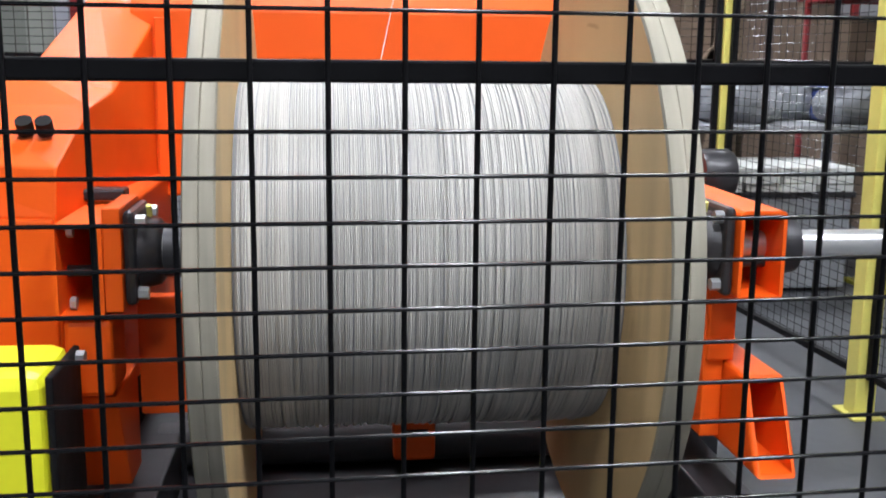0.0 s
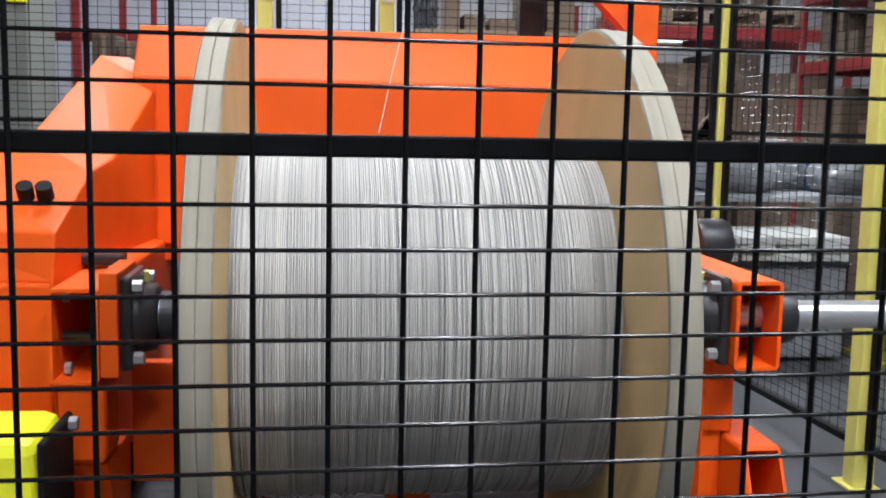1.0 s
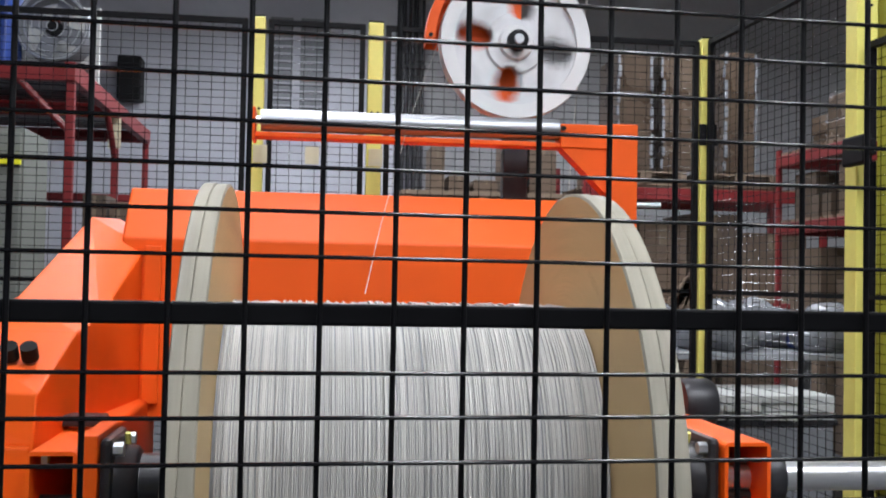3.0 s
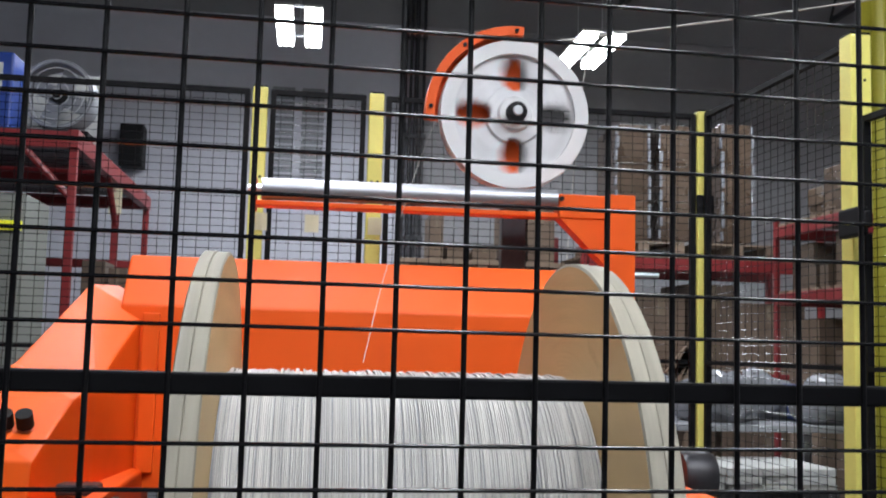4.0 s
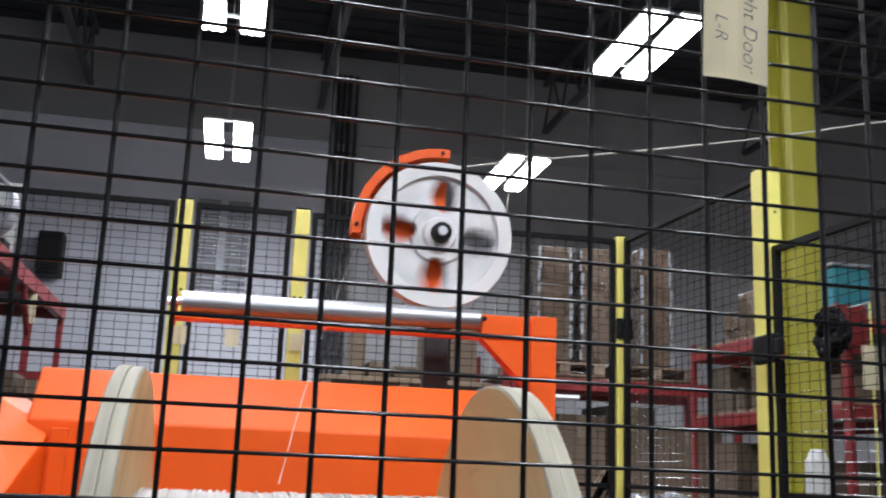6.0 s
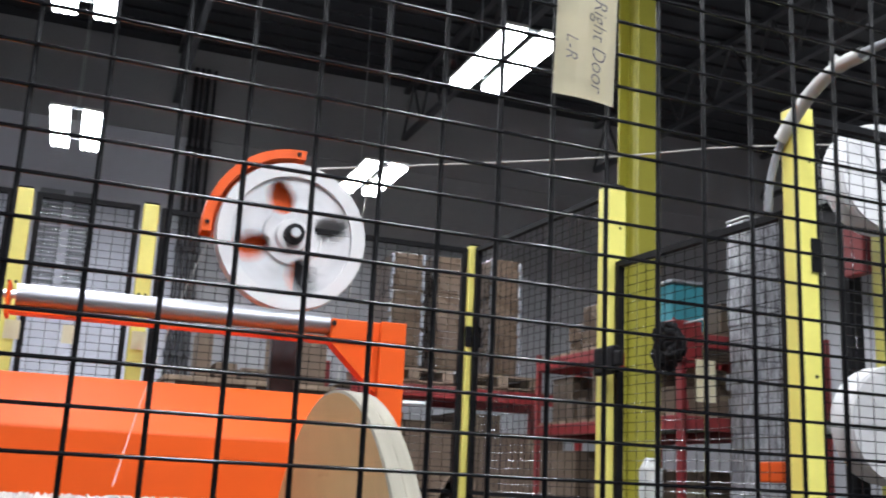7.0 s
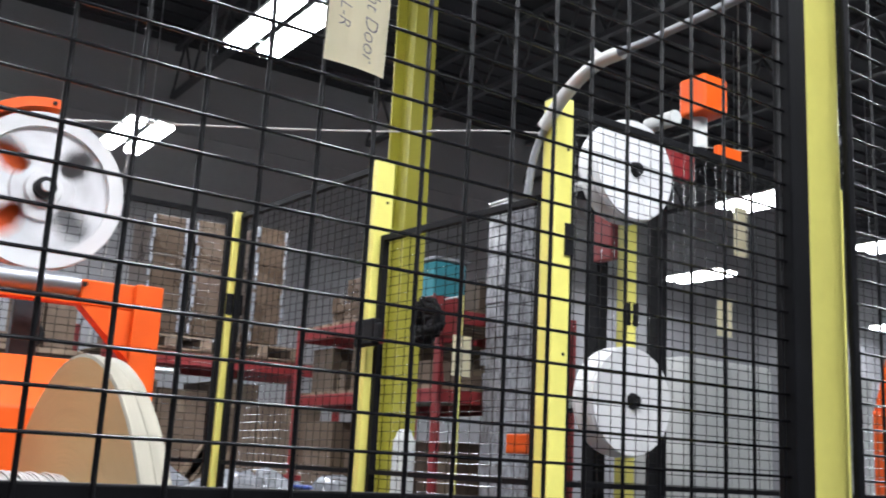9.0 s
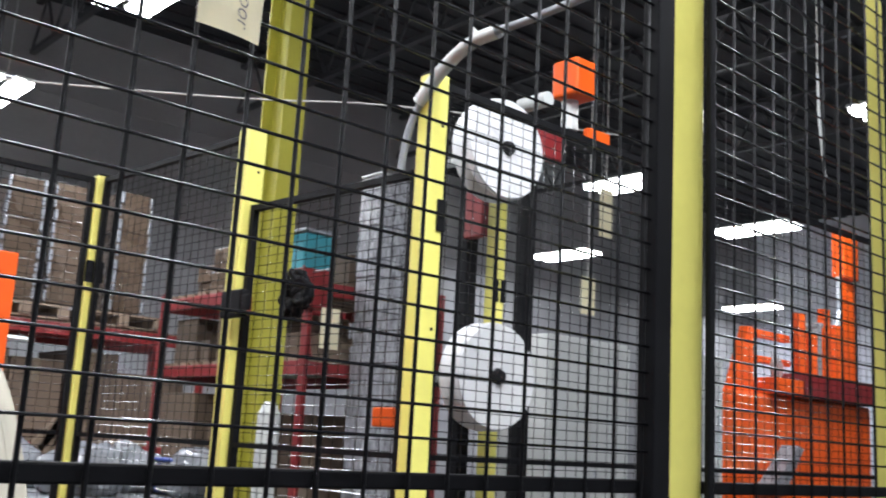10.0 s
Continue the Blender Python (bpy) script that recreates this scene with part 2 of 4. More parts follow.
def joist(x):
    t = thing("roof_joist", (x, 2.5, 6.1), "dark open-web steel roof joist under the deck", "joist", "roof joists")
    for z, nm in ((6.05, "bottom_chord"), (6.78, "top_chord")):
        part(nm, cube(x - 0.04, x + 0.04, -7.9, 12.95, z, z + 0.07), TRUSS, t)
    bm = bmesh.new()
    for i in range(26):
        y = -7.8 + i * 0.8
        rod(bm, (x, y, 6.1), (x, y + 0.4, 6.8), 0.02, 8)
        rod(bm, (x, y + 0.4, 6.8), (x, y + 0.8, 6.1), 0.02, 8)
    tagged(part("web_bracing", bm, TRUSS, t), kind="stuff")
    return t


for jx in (-5.2, -2.2, 0.9, 4.2, 7.4, 10.6, 13.8):
    joist(jx)


def ceiling_lamp(x, y):
    t = thing("ceiling_lamp", (x, y, LAMP_Z), "white suspended fluorescent ceiling lamp, lit, two strips of tubes; three of the set are added fill", "ceiling lamp", "hall lamps")
    for s in (-0.5, 0.5):
        part("cross_bar", cube(x - 0.2, x + 0.2, y + s - 0.015, y + s + 0.015, LAMP_Z + 0.062, LAMP_Z + 0.09, bevel=0.004), GREY, t)
    for s in (-1, 1):
        shade = part("reflector", cube(x + s * 0.15 - 0.095, x + s * 0.15 + 0.095, y - 0.62, y + 0.62, LAMP_Z + 0.032, LAMP_Z + 0.06, bevel=0.006), OFFWHITE, t)
        for k in (-0.061, 0.0, 0.061):
            part("tube", cyl((x + s * 0.15 + k, y - 0.59, LAMP_Z), (x + s * 0.15 + k, y + 0.59, LAMP_Z), 0.0305, 10), TUBE, shade, "glowing white fluorescent tube")
    for s in (-0.5, 0.5):
        part("hanger", cyl((x, y + s, LAMP_Z + 0.08), (x, y + s, 6.88), 0.006, 6), GALV, t)
    return t


# the three added fill spots get the same fixture as the hall's own lamps
for lx, ly in LAMP_AND_FILL_SPOTS:
    ceiling_lamp(lx, ly)


# ---------------------------------------------------------------- guard fences
BAR_Z, FENCE_TOP, FENCE_LOW = 1.111, 2.19, 0.13
PX, PZ = 0.05, 0.03


def wire_mesh_data(length, r, seg=6, material=None):
    bm = rod(bmesh.new(), (0, 0, 0), (0, 0, length), r, seg)
    me = bpy.data.meshes.new("wire")
    bm.to_mesh(me)
    bm.free()
    me.shade_smooth()
    me.materials.append(material or BLACK)
    return me


def near_panel(x0, x1, y=0.0, f=0.024, right=0.045, h=0.012):
    """A framed panel across the view, each wire a piece of its own."""
    t = thing("wire_fence", ((x0 + x1) / 2, y, 0), "black welded wire mesh guard panel with a middle rail", "fence panel", "front guard panels")
    base = root_of(t)
    part("side_frame", cube(x0, x0 + f, y - h, y + h, FENCE_LOW, FENCE_TOP, bevel=0.002), BLACK, t)
    part("side_frame", cube(x1 - right, x1, y - h, y + h, FENCE_LOW, FENCE_TOP, bevel=0.002), BLACK, t)
    part("bottom_frame", cube(x0 + f, x1 - right, y - h, y + h, FENCE_LOW, FENCE_LOW + f, bevel=0.002), BLACK, t)
    part("top_frame", cube(x0 + f, x1 - right, y - h, y + h, FENCE_TOP - f, FENCE_TOP, bevel=0.002), BLACK, t)
    part("middle_rail", cube(x0 + f, x1 - right, y + 0.004, y + 0.019, BAR_Z - 0.0075, BAR_Z + 0.0075, bevel=0.002), BLACK, t)
    up = wire_mesh_data(FENCE_TOP - FENCE_LOW - 0.02, 0.0021)
    i = math.ceil((x0 + f) / PX)
    while i * PX < x1 - f:
        w = new("upright_wire", up)
        w.parent, w.location = t, Vector((i * PX, y, FENCE_LOW + 0.01)) - base
        w.rotation_euler = (random.uniform(-0.0012, 0.0012), random.uniform(-0.0012, 0.0012), 0)
        i += 1
    across = wire_mesh_data(x1 - x0 - 0.02, 0.0016, material=BLACK_GLOSS)
    zs, z = [], BAR_Z - 0.0384
    while z > FENCE_LOW + f:
        zs.append(z)
        z -= PZ
    z = BAR_Z + 0.039
    while z < FENCE_TOP - f:
        zs.append(z)
        z += PZ
    for z in zs:
        w = new("cross_wire", across)
        w.parent, w.location = t, Vector((x0 + 0.01, y - 0.0034, z)) - base
        w.rotation_euler = (0, math.pi / 2 + random.uniform(-0.0008, 0.0008), 0)
    return t


def far_panel(a, b, low=0.13, top=2.16, label="black welded wire mesh guard panel", rail=True):
    """A framed panel between two points of the plan; its wires are one joined part."""
    a, b = Vector((*a, 0)), Vector((*b, 0))
    run, n = (b - a).length, (b - a).normalized()
    m = Matrix.Translation(a) @ Matrix.Rotation(math.atan2(n.y, n.x), 4, "Z")
    t = thing("wire_fence", ((a + b) / 2), label, "fence panel", "guard panels")
    f = 0.021
    part("side_frame", cube(0, f, -0.012, 0.012, low, top, m=m), BLACK, t)
    part("side_frame", cube(run - f, run, -0.012, 0.012, low, top, m=m), BLACK, t)
    part("bottom_frame", cube(f, run - f, -0.012, 0.012, low, low + f, m=m), BLACK, t)
    part("top_frame", cube(f, run - f, -0.012, 0.012, top - 0.02, top, m=m), BLACK, t)
    if rail:
        part("middle_rail", cube(f, run - f, 0.004, 0.019, BAR_Z - 0.0075, BAR_Z + 0.0075, m=m), BLACK, t)
    bm = bmesh.new()
    x = f + 0.02
    while x < run - f:
        rod(bm, (x, 0, low), (x, 0, top), 0.0013, 5, caps=False)
        x += PX
    z = low + f + 0.01
    while z < top - f:
        rod(bm, (0.005, -0.003, z), (run - 0.005, -0.003, z), 0.0012, 6, caps=False)
        z += PZ
    bmesh.ops.transform(bm, matrix=m, verts=bm.verts)
    tagged(part("wire_mesh", bm, BLACK_GLOSS, t, smooth=True), kind="stuff")
    return t


def fence_post(x, y, h=2.2, w=0.06, deep=0.06, clip=True, turn=0, label="yellow square steel fence post bolted to the floor"):
    t = thing("guard_post", (x, y, 0), label, "fence post", "guard posts")
    m = Matrix.Translation((x, y, 0)) @ Matrix.Rotation(radians(turn), 4, "Z")
    part("post", cube(-w / 2, w / 2, -deep / 2, deep / 2, 0.008, h, bevel=0.004, m=m), YELLOW, t)
    part("cap", cube(-w / 2 + 0.002, w / 2 - 0.002, -deep / 2 + 0.002, deep / 2 - 0.002, h + 0.0005, h + 0.006, m=m), BLACK, t)
    part("foot_plate", cube(-w, w, -w * 0.75, w * 0.75, 0, 0.008, bevel=0.002, m=m), YELLOW, t)
    for sx in (-0.8, 0.8):
        part("anchor_bolt", cyl(m @ Vector((sx * w, 0, 0.008)), m @ Vector((sx * w, 0, 0.024)), 0.007, 6), GALV, t)
    if clip:
        for z in (0.35, 1.79):
            clip_plate = part("panel_clip", cube(-w / 2 - 0.018, w / 2 + 0.018, -w / 2 - 0.006, -w / 2 - 0.0005, z, z + 0.07, bevel=0.003, m=m), BLACK, t)
            for dz in (0.02, 0.05):
                part("bolt", cyl(m @ Vector((0, -w / 2 - 0.006, z + dz)), m @ Vector((0, -w / 2 - 0.012, z + dz)), 0.006, 6), GALV, clip_plate)
    return t


# the front guard line stands turned by two degrees to the machine
FRONT = Matrix.Translation((-0.055, -0.715, 0)) @ Matrix.Rotation(radians(2.0), 4, "Z") @ Matrix.Translation((0.078, 0.692, 0))


def on_front(t):
    t.matrix_world = FRONT @ Matrix.Translation(t.location)
    return t


on_front(near_panel(-0.62, 0.940, right=0.034))
on_front(near_panel(1.034, 1.596, f=0.012, right=0.02, h=0.004))
on_front(near_panel(1.635, 1.83, f=0.012, right=0.017, h=0.004))
on_front(fence_post(1.009, 0.031, w=0.081, deep=0.03, clip=False))
on_front(fence_post(1.615, 0.031, w=0.03, deep=0.03, clip=False))
RIGHT_POSTS = [(1.708, 1.385, 0.060, (1,)), (1.645, 2.265, 0.07, ()), (1.573, 3.36, 0.06, (-1, 1)), (2.77, 2.21, 0.055, (-1, 1)), (3.00, 1.43, 0.06, ())]
for px, py, wide, sides in RIGHT_POSTS:
    side_post = fence_post(px, py, h=2.17, w=wide, deep=wide, turn=90, clip=False)
    for z in (0.32, 1.72):
        for s in sides:
            lo, hi = sorted((px + s * 0.006, px + s * (wide / 2 + 0.008)))
            clamp = part("clamp_half", cube(lo, hi, py - wide / 2 - 0.006, py - wide / 2 - 0.0005, z, z + 0.09, bevel=0.002), BLACK, side_post)
            part("bolt", cyl(((lo + hi) / 2, py - wide / 2 - 0.006, z + 0.045), ((lo + hi) / 2, py - wide / 2 - 0.012, z + 0.045), 0.006, 6), RUBBER, clamp)
    for z in (0.9, 1.45, 2.02):
        part("bolt_hole", cyl((px + 0.012, py - wide / 2 - 0.0003, z), (px + 0.012, py - wide / 2 - 0.0012, z), 0.005, 8), RUBBER, side_post)
for px in (-0.283, 0.184):
    back_post = fence_post(px, 3.36, h=2.165, clip=False)
    for dx in (-0.012, 0.012):
        part("bolt_hole", cyl((px + dx, 3.3285, 1.80), (px + dx, 3.3295, 1.80), 0.006, 8), RUBBER, back_post)
far_panel((1.70, 1.425), (1.648, 2.225), top=1.90)
far_panel((1.638, 2.30), (1.577, 3.32))
far_panel((1.742, 1.387), (2.966, 1.428), label="black welded wire mesh guard panel round the accumulator")
far_panel((3.034, 1.43), (4.42, 1.412), label="black welded wire mesh guard panel round the accumulator")
far_panel((4.44, 1.411), (5.6, 1.395), label="black welded wire mesh guard panel round the accumulator")
far_panel((0.225, 3.36), (1.54, 3.36), label="black welded wire mesh guard panel at the back")
far_panel((-0.241, 3.36), (0.142, 3.36), label="narrow black wire mesh guard panel at the back")
far_panel((-2.4, 3.36), (-0.324, 3.36), label="black welded wire mesh guard panel at the back")


# ---------------------------------------------------------------- the wire reel
AX_Y, AX_Z, R_FL, R_WIRE = 1.46, 0.714, 0.616, 0.374
FL, FR = (-0.274, -0.222), (0.496, 0.556)


KNOT = mat("dark_wood_knot", (0.2, 0.11, 0.05), 0.7, vary=0.3, scale=60)


def wire_reel():
    t = thing("wire_reel", (0.136, AX_Y, AX_Z), "large plywood cable reel, full of grey coated wire, turning", "cable reel")
    for (a, b), inner in ((FL, 1), (FR, -1)):
        mid = (a + b) / 2
        ply = lathe([(a, 0.04), (a, R_FL - 0.006), (a + 0.003, R_FL), (mid - 0.0015, R_FL), (mid, R_FL - 0.004), (mid + 0.0015, R_FL - 0.002), (b - 0.003, R_FL - 0.002), (b, R_FL - 0.008), (b, 0.04)], "x", (0, AX_Y, AX_Z), 128)
        fl = part("flange", ply, PLY, t, "round two-ply plywood flange")
        fl.data.materials.append(PLY_RIM)
        for p in fl.data.polygons:
            c = p.center
            if math.hypot(c.y, c.z) > R_FL - 0.012:
                p.material_index = 1
        for k in range(6):
            a2 = k * math.pi / 3 + 0.3
            x = b if inner == 1 else a
            out = FL[0] if inner == 1 else FR[1]
            c = Vector((0, math.cos(a2) * 0.3, math.sin(a2) * 0.3))
            s = -1 if inner == 1 else 1
            part("bolt", cyl(Vector((out, AX_Y, AX_Z)) + c, Vector((out + s * 0.01, AX_Y, AX_Z)) + c, 0.014, 6), GALV, t)
    for ky, kz, kr in ((1.402, 1.187, 0.011), (1.05, 0.62, 0.009), (1.72, 0.36, 0.010), (1.88, 0.95, 0.008)):
        knot = bmesh.new()
        bmesh.ops.create_cone(knot, cap_ends=True, segments=14, radius1=kr, radius2=kr * 0.8, depth=0.0008,
                              matrix=Matrix.Translation((FR[0] - 0.0004, ky, kz)) @ Matrix.Rotation(radians(90), 4, "Y") @ Matrix.Diagonal((0.45, 1.6, 1, 1)))
        part("knot", knot, KNOT, t, "dark wood knot")
    part("barrel", lathe([(FL[1], 0.05), (FL[1], 0.2), (FR[0], 0.2), (FR[0], 0.05)], "x", (0, AX_Y, AX_Z), 48), PLY, t)
    rng = random.Random(7)
    n, seg, sides = 184, 84, 6
    width = FR[0] - FL[1]
    verts, faces = [], []
    wr = width / n / 2
    for i in range(n):
        x0 = FL[1] + wr + i * 2 * wr
        edge = min(i, n - 1 - i)
        rad = R_WIRE - wr + rng.uniform(-0.0045, 0.0022) - (0.006 if edge < 2 else 0)
        ph, am = rng.uniform(0, 6.28), rng.uniform(0.0002, 0.0013)
        k = rng.choice((1, 2, 3))
        base = len(verts)
        for s in range(seg):
            a = 2 * math.pi * s / seg
            r = rad + 0.0008 * math.sin(k * a + ph) + rng.uniform(-0.0004, 0.0004)
            x = x0 + am * math.sin(2 * a + ph)
            for q in range(sides):
                b = 2 * math.pi * q / sides
                rr = r + wr * 1.08 * math.cos(b)
                verts.append((x + wr * 1.08 * math.sin(b) - 0.136, rr * math.cos(a), rr * math.sin(a)))
        for s in range(seg):
            for q in range(sides):
                p0, p1 = base + s * sides, base + ((s + 1) % seg) * sides
                faces.append((p0 + q, p1 + q, p1 + (q + 1) % sides, p0 + (q + 1) % sides))
    me = bpy.data.meshes.new("wound_wire")
    me.from_pydata(verts, [], faces)
    me.materials.append(WIRE)
    me.shade_smooth()
    ob = new("wound_wire", me)
    ob.parent = t
    tagged(ob, "close windings of grey coated wire", kind="stuff")
    part("core", lathe([(FL[1] + 0.001, 0.2), (FL[1] + 0.001, R_WIRE - 0.0075), (FR[0] - 0.001, R_WIRE - 0.0075), (FR[0] - 0.001, 0.2)], "x", (0, AX_Y, AX_Z), 96), GREY, t, "dark inner layers of wire")
    return t


REEL = wire_reel()


def reel_shaft():
    t = thing("reel_shaft", (0.3, AX_Y, AX_Z), "bright steel shaft through the reel", "shaft")
    part("bar", cyl((-0.47, AX_Y, AX_Z), (1.72, AX_Y, AX_Z), 0.032, 32), STEEL, t, smooth=True)
    for a, b in ((-0.39, -0.285), (0.556, 0.70)):
        part("collar", cyl((a, AX_Y, AX_Z), (b, AX_Y, AX_Z), 0.055, 32), CAST, t, smooth=True)
    part("end_collar", lathe([(0.945, 0.033), (0.945, 0.062), (0.965, 0.066), (0.985, 0.062), (0.985, 0.033)], "x", (0, AX_Y, AX_Z), 40), CAST, t, smooth=True)
    part("end_collar", lathe([(0.92, 0.033), (0.92, 0.078), (0.944, 0.078), (0.944, 0.033)], "x", (0, AX_Y, AX_Z), 40), CAST, t, smooth=True)
    return t


reel_shaft()


def flange_bearing(x, s):
    """A square four-bolt bearing on the arm's face; s is the way it stands out."""
    t = thing("flange_bearing", (x, AX_Y, AX_Z), "black cast iron four-bolt flange bearing on the orange arm", "bearing", "reel bearings")
    lo, hi = sorted((x, x + s * 0.024))
    plate = part("flange_plate", cube(lo, hi, AX_Y - 0.093, AX_Y + 0.093, AX_Z - 0.098, AX_Z + 0.098, bevel=0.012), CAST, t)
    part("housing", lathe([(x + s * 0.022, 0.02), (x + s * 0.022, 0.078), (x + s * 0.06, 0.07), (x + s * 0.068, 0.06), (x + s * 0.068, 0.034)], "x", (0, AX_Y, AX_Z), 40), CAST, t, smooth=True)
    part("insert", lathe([(x + s * 0.05, 0.033), (x + s * 0.05, 0.047), (x + s * 0.085, 0.045), (x + s * 0.085, 0.033)], "x", (0, AX_Y, AX_Z), 32), STEEL, t, smooth=True)
    for dy in (-0.07, 0.07):
        for dz in (-0.074, 0.074):
            part("bolt", cyl((x + s * 0.024, AX_Y + dy, AX_Z + dz), (x + s * 0.044, AX_Y + dy, AX_Z + dz), 0.014, 6), GALV, plate)
    part("grease_nipple", cyl((x + s * 0.04, AX_Y, AX_Z + 0.072), (x + s * 0.04, AX_Y - 0.01, AX_Z + 0.098), 0.006, 8), YELLOW, t)
    return t


flange_bearing(-0.460, 1)
flange_bearing(0.818, -1)


# ---------------------------------------------------------------- the orange payoff stand
def payoff_stand():
    t = thing("payoff_stand", (0.17, 2.2, 0), "orange powder-coated steel wire payoff stand with lifting arms", "payoff machine")
    # rear cross beam with a folded front
    part("cross_beam", prism([(2.34, 1.412), (2.60, 1.412), (2.60, 0.75), (2.22, 0.75), (2.22, 1.262)], "x", -0.58, 0.86, bevel=0.006), ORANGE, t)
    # side arm: top sheet falls towards the front, with a chamfer along its inner edge
    ridge = [(-0.64, 2.50, 1.33), (-0.67, 2.25, 1.32), (-0.76, 1.87, 1.10), (-0.90, 1.68, 1.035), (-0.92, 1.50, 0.92), (-0.92, 1.465, 0.812)]
    fold = [(-0.52, 2.50, 1.262), (-0.52, 2.25, 1.235), (-0.565, 1.88, 1.053), (-0.58, 1.70, 1.025), (-0.605, 1.47, 0.91), (-0.607, 1.455, 0.812)]
    bm = bmesh.new()
    rows = []
    for a, b in zip(ridge, fold):
        rows.append([bm.verts.new(v) for v in (a, b, (b[0], b[1], 0.3), (a[0], a[1], 0.3))])
    for p, q in zip(rows[:-1], rows[1:]):
        for k in range(4):
            bm.faces.new((p[k], p[(k + 1) % 4], q[(k + 1) % 4], q[k]))
    bm.faces.new(rows[0])
    bm.faces.new(rows[-1][::-1])
    bmesh.ops.recalc_face_normals(bm, faces=bm.faces)
    bmesh.ops.bevel(bm, geom=[e for e in bm.edges if e.calc_face_angle(0) > 0.3], offset=0.005, segments=2, affect="EDGES", profile=0.5)
    part("side_arm", bm, ORANGE, t, "broad folded orange side arm")
    part("front_box", cube(-1.35, -0.612, 1.44, 1.60, 0.30, 0.806, bevel=0.006), ORANGE, t)
    part("corner_post", cube(-0.515, -0.47, 2.20, 2.219, 0.8, 1.24, bevel=0.003), ORANGE, t)
    for x in (-0.687, -0.647):
        knob = part("knob", cyl((x, 1.57, 0.975), (x, 1.55, 1.002), 0.018, 16), RUBBER, t, "black rubber knob", smooth=True)
    part("warning_plate", cube(-0.83, -0.775, 1.50, 1.503, 0.90, 1.0, m=Matrix.Translation((0, 0.02, 0.03))), OFFWHITE, t, "small grey plate")
    for x0, x1, z0, z1 in ((-0.594, -0.497, 0.618, 0.812), (0.820, 0.922, 0.634, 0.828)):
        part("upper_arm", tube_rect(x0, x1, 1.35, 2.34, z0, z1), ORANGE, t, "open-ended orange box section arm")
    part("lower_arm", tube_rect(0.850, 0.945, 1.26, 2.34, 0.262, 0.462, end=0.10), ORANGE, t, "orange box section with a slanted open end")
    part("arm_web", cube(0.805, 0.870, 1.46, 1.62, 0.465, 0.636, bevel=0.006), ORANGE, t)
    part("arm_side_sheet", cube(0.801, 0.849, 1.47, 2.3, 0.28, 0.634, bevel=0.004), ORANGE, t)
    part("tie_bolt", cyl((-0.59, 1.44, 0.70), (-0.48, 1.44, 0.70), 0.012, 12), CAST, t)
    part("tie_bolt", cyl((0.815, 1.44, 0.70), (0.93, 1.44, 0.70), 0.012, 12), CAST, t)
    for z in (0.64, 0.79):
        part("hex_bolt", cyl((-0.574, 1.40, z), (-0.562, 1.40, z), 0.014, 6), GALV, t)
    part("lower_front", cube(-0.584, -0.489, 1.36, 1.50, 0.45, 0.612, bevel=0.012), ORANGE, t)
    part("lower_slope", prism([(1.38, 0.446), (1.62, 0.446), (1.62, 0.2), (1.5, 0.2)], "x", -0.60, -0.49, bevel=0.004), ORANGE, t)
    part("side_plate", cube(-0.485, -0.345, 1.62, 1.66, 0.32, 0.60, bevel=0.004), ORANGE, t)
    part("bearing_pad", cube(-0.4965, -0.4605, 1.355, 1.565, 0.63, 0.842, bevel=0.003), ORANGE, t)
    part("grip_latch", cube(-0.60, -0.50, 1.62, 1.68, 0.82, 0.845, bevel=0.006), CAST, t, "dark steel latch")
    part("torque_tube", cyl((-0.5, 1.95, 0.115), (0.86, 1.95, 0.115), 0.062, 32), TRUSS, t, "dark grey round cross tube", smooth=True)
    part("tube_clamp", cube(0.115, 0.225, 1.84, 2.03, 0.09, 0.225, bevel=0.01), ORANGE, t)
    part("clamp_slot", cube(0.135, 0.205, 1.834, 1.839, 0.165, 0.178), RUBBER, t)
    # base beam in dark material, for the shadow on its orange front
    part("base_beam", cube(-0.9, 1.1, 2.3, 2.55, 0.0, 0.28, bevel=0.01), CAST, t)
    # dark sheet over the floor stands in for the shade below the reel
    part("base_pan", cube(-0.43, 0.79, 1.15, 2.29, 0.004, 0.03, bevel=0.004), CAST, t, "dark sheet under the reel, put in for the deep shade there")
    for x in (-0.5, 0.86):
        part("foot_beam", cube(x - 0.06, x + 0.06, 1.2, 2.29, 0.0, 0.14, bevel=0.006), CAST, t)
    # the lifted works hang 22 mm below their drawn height, with the shaft
    for p in t.children:
        if min(v.co.z for v in p.data.vertices) > 0.045:
            p.location.z -= 0.022
    return t


payoff_stand()


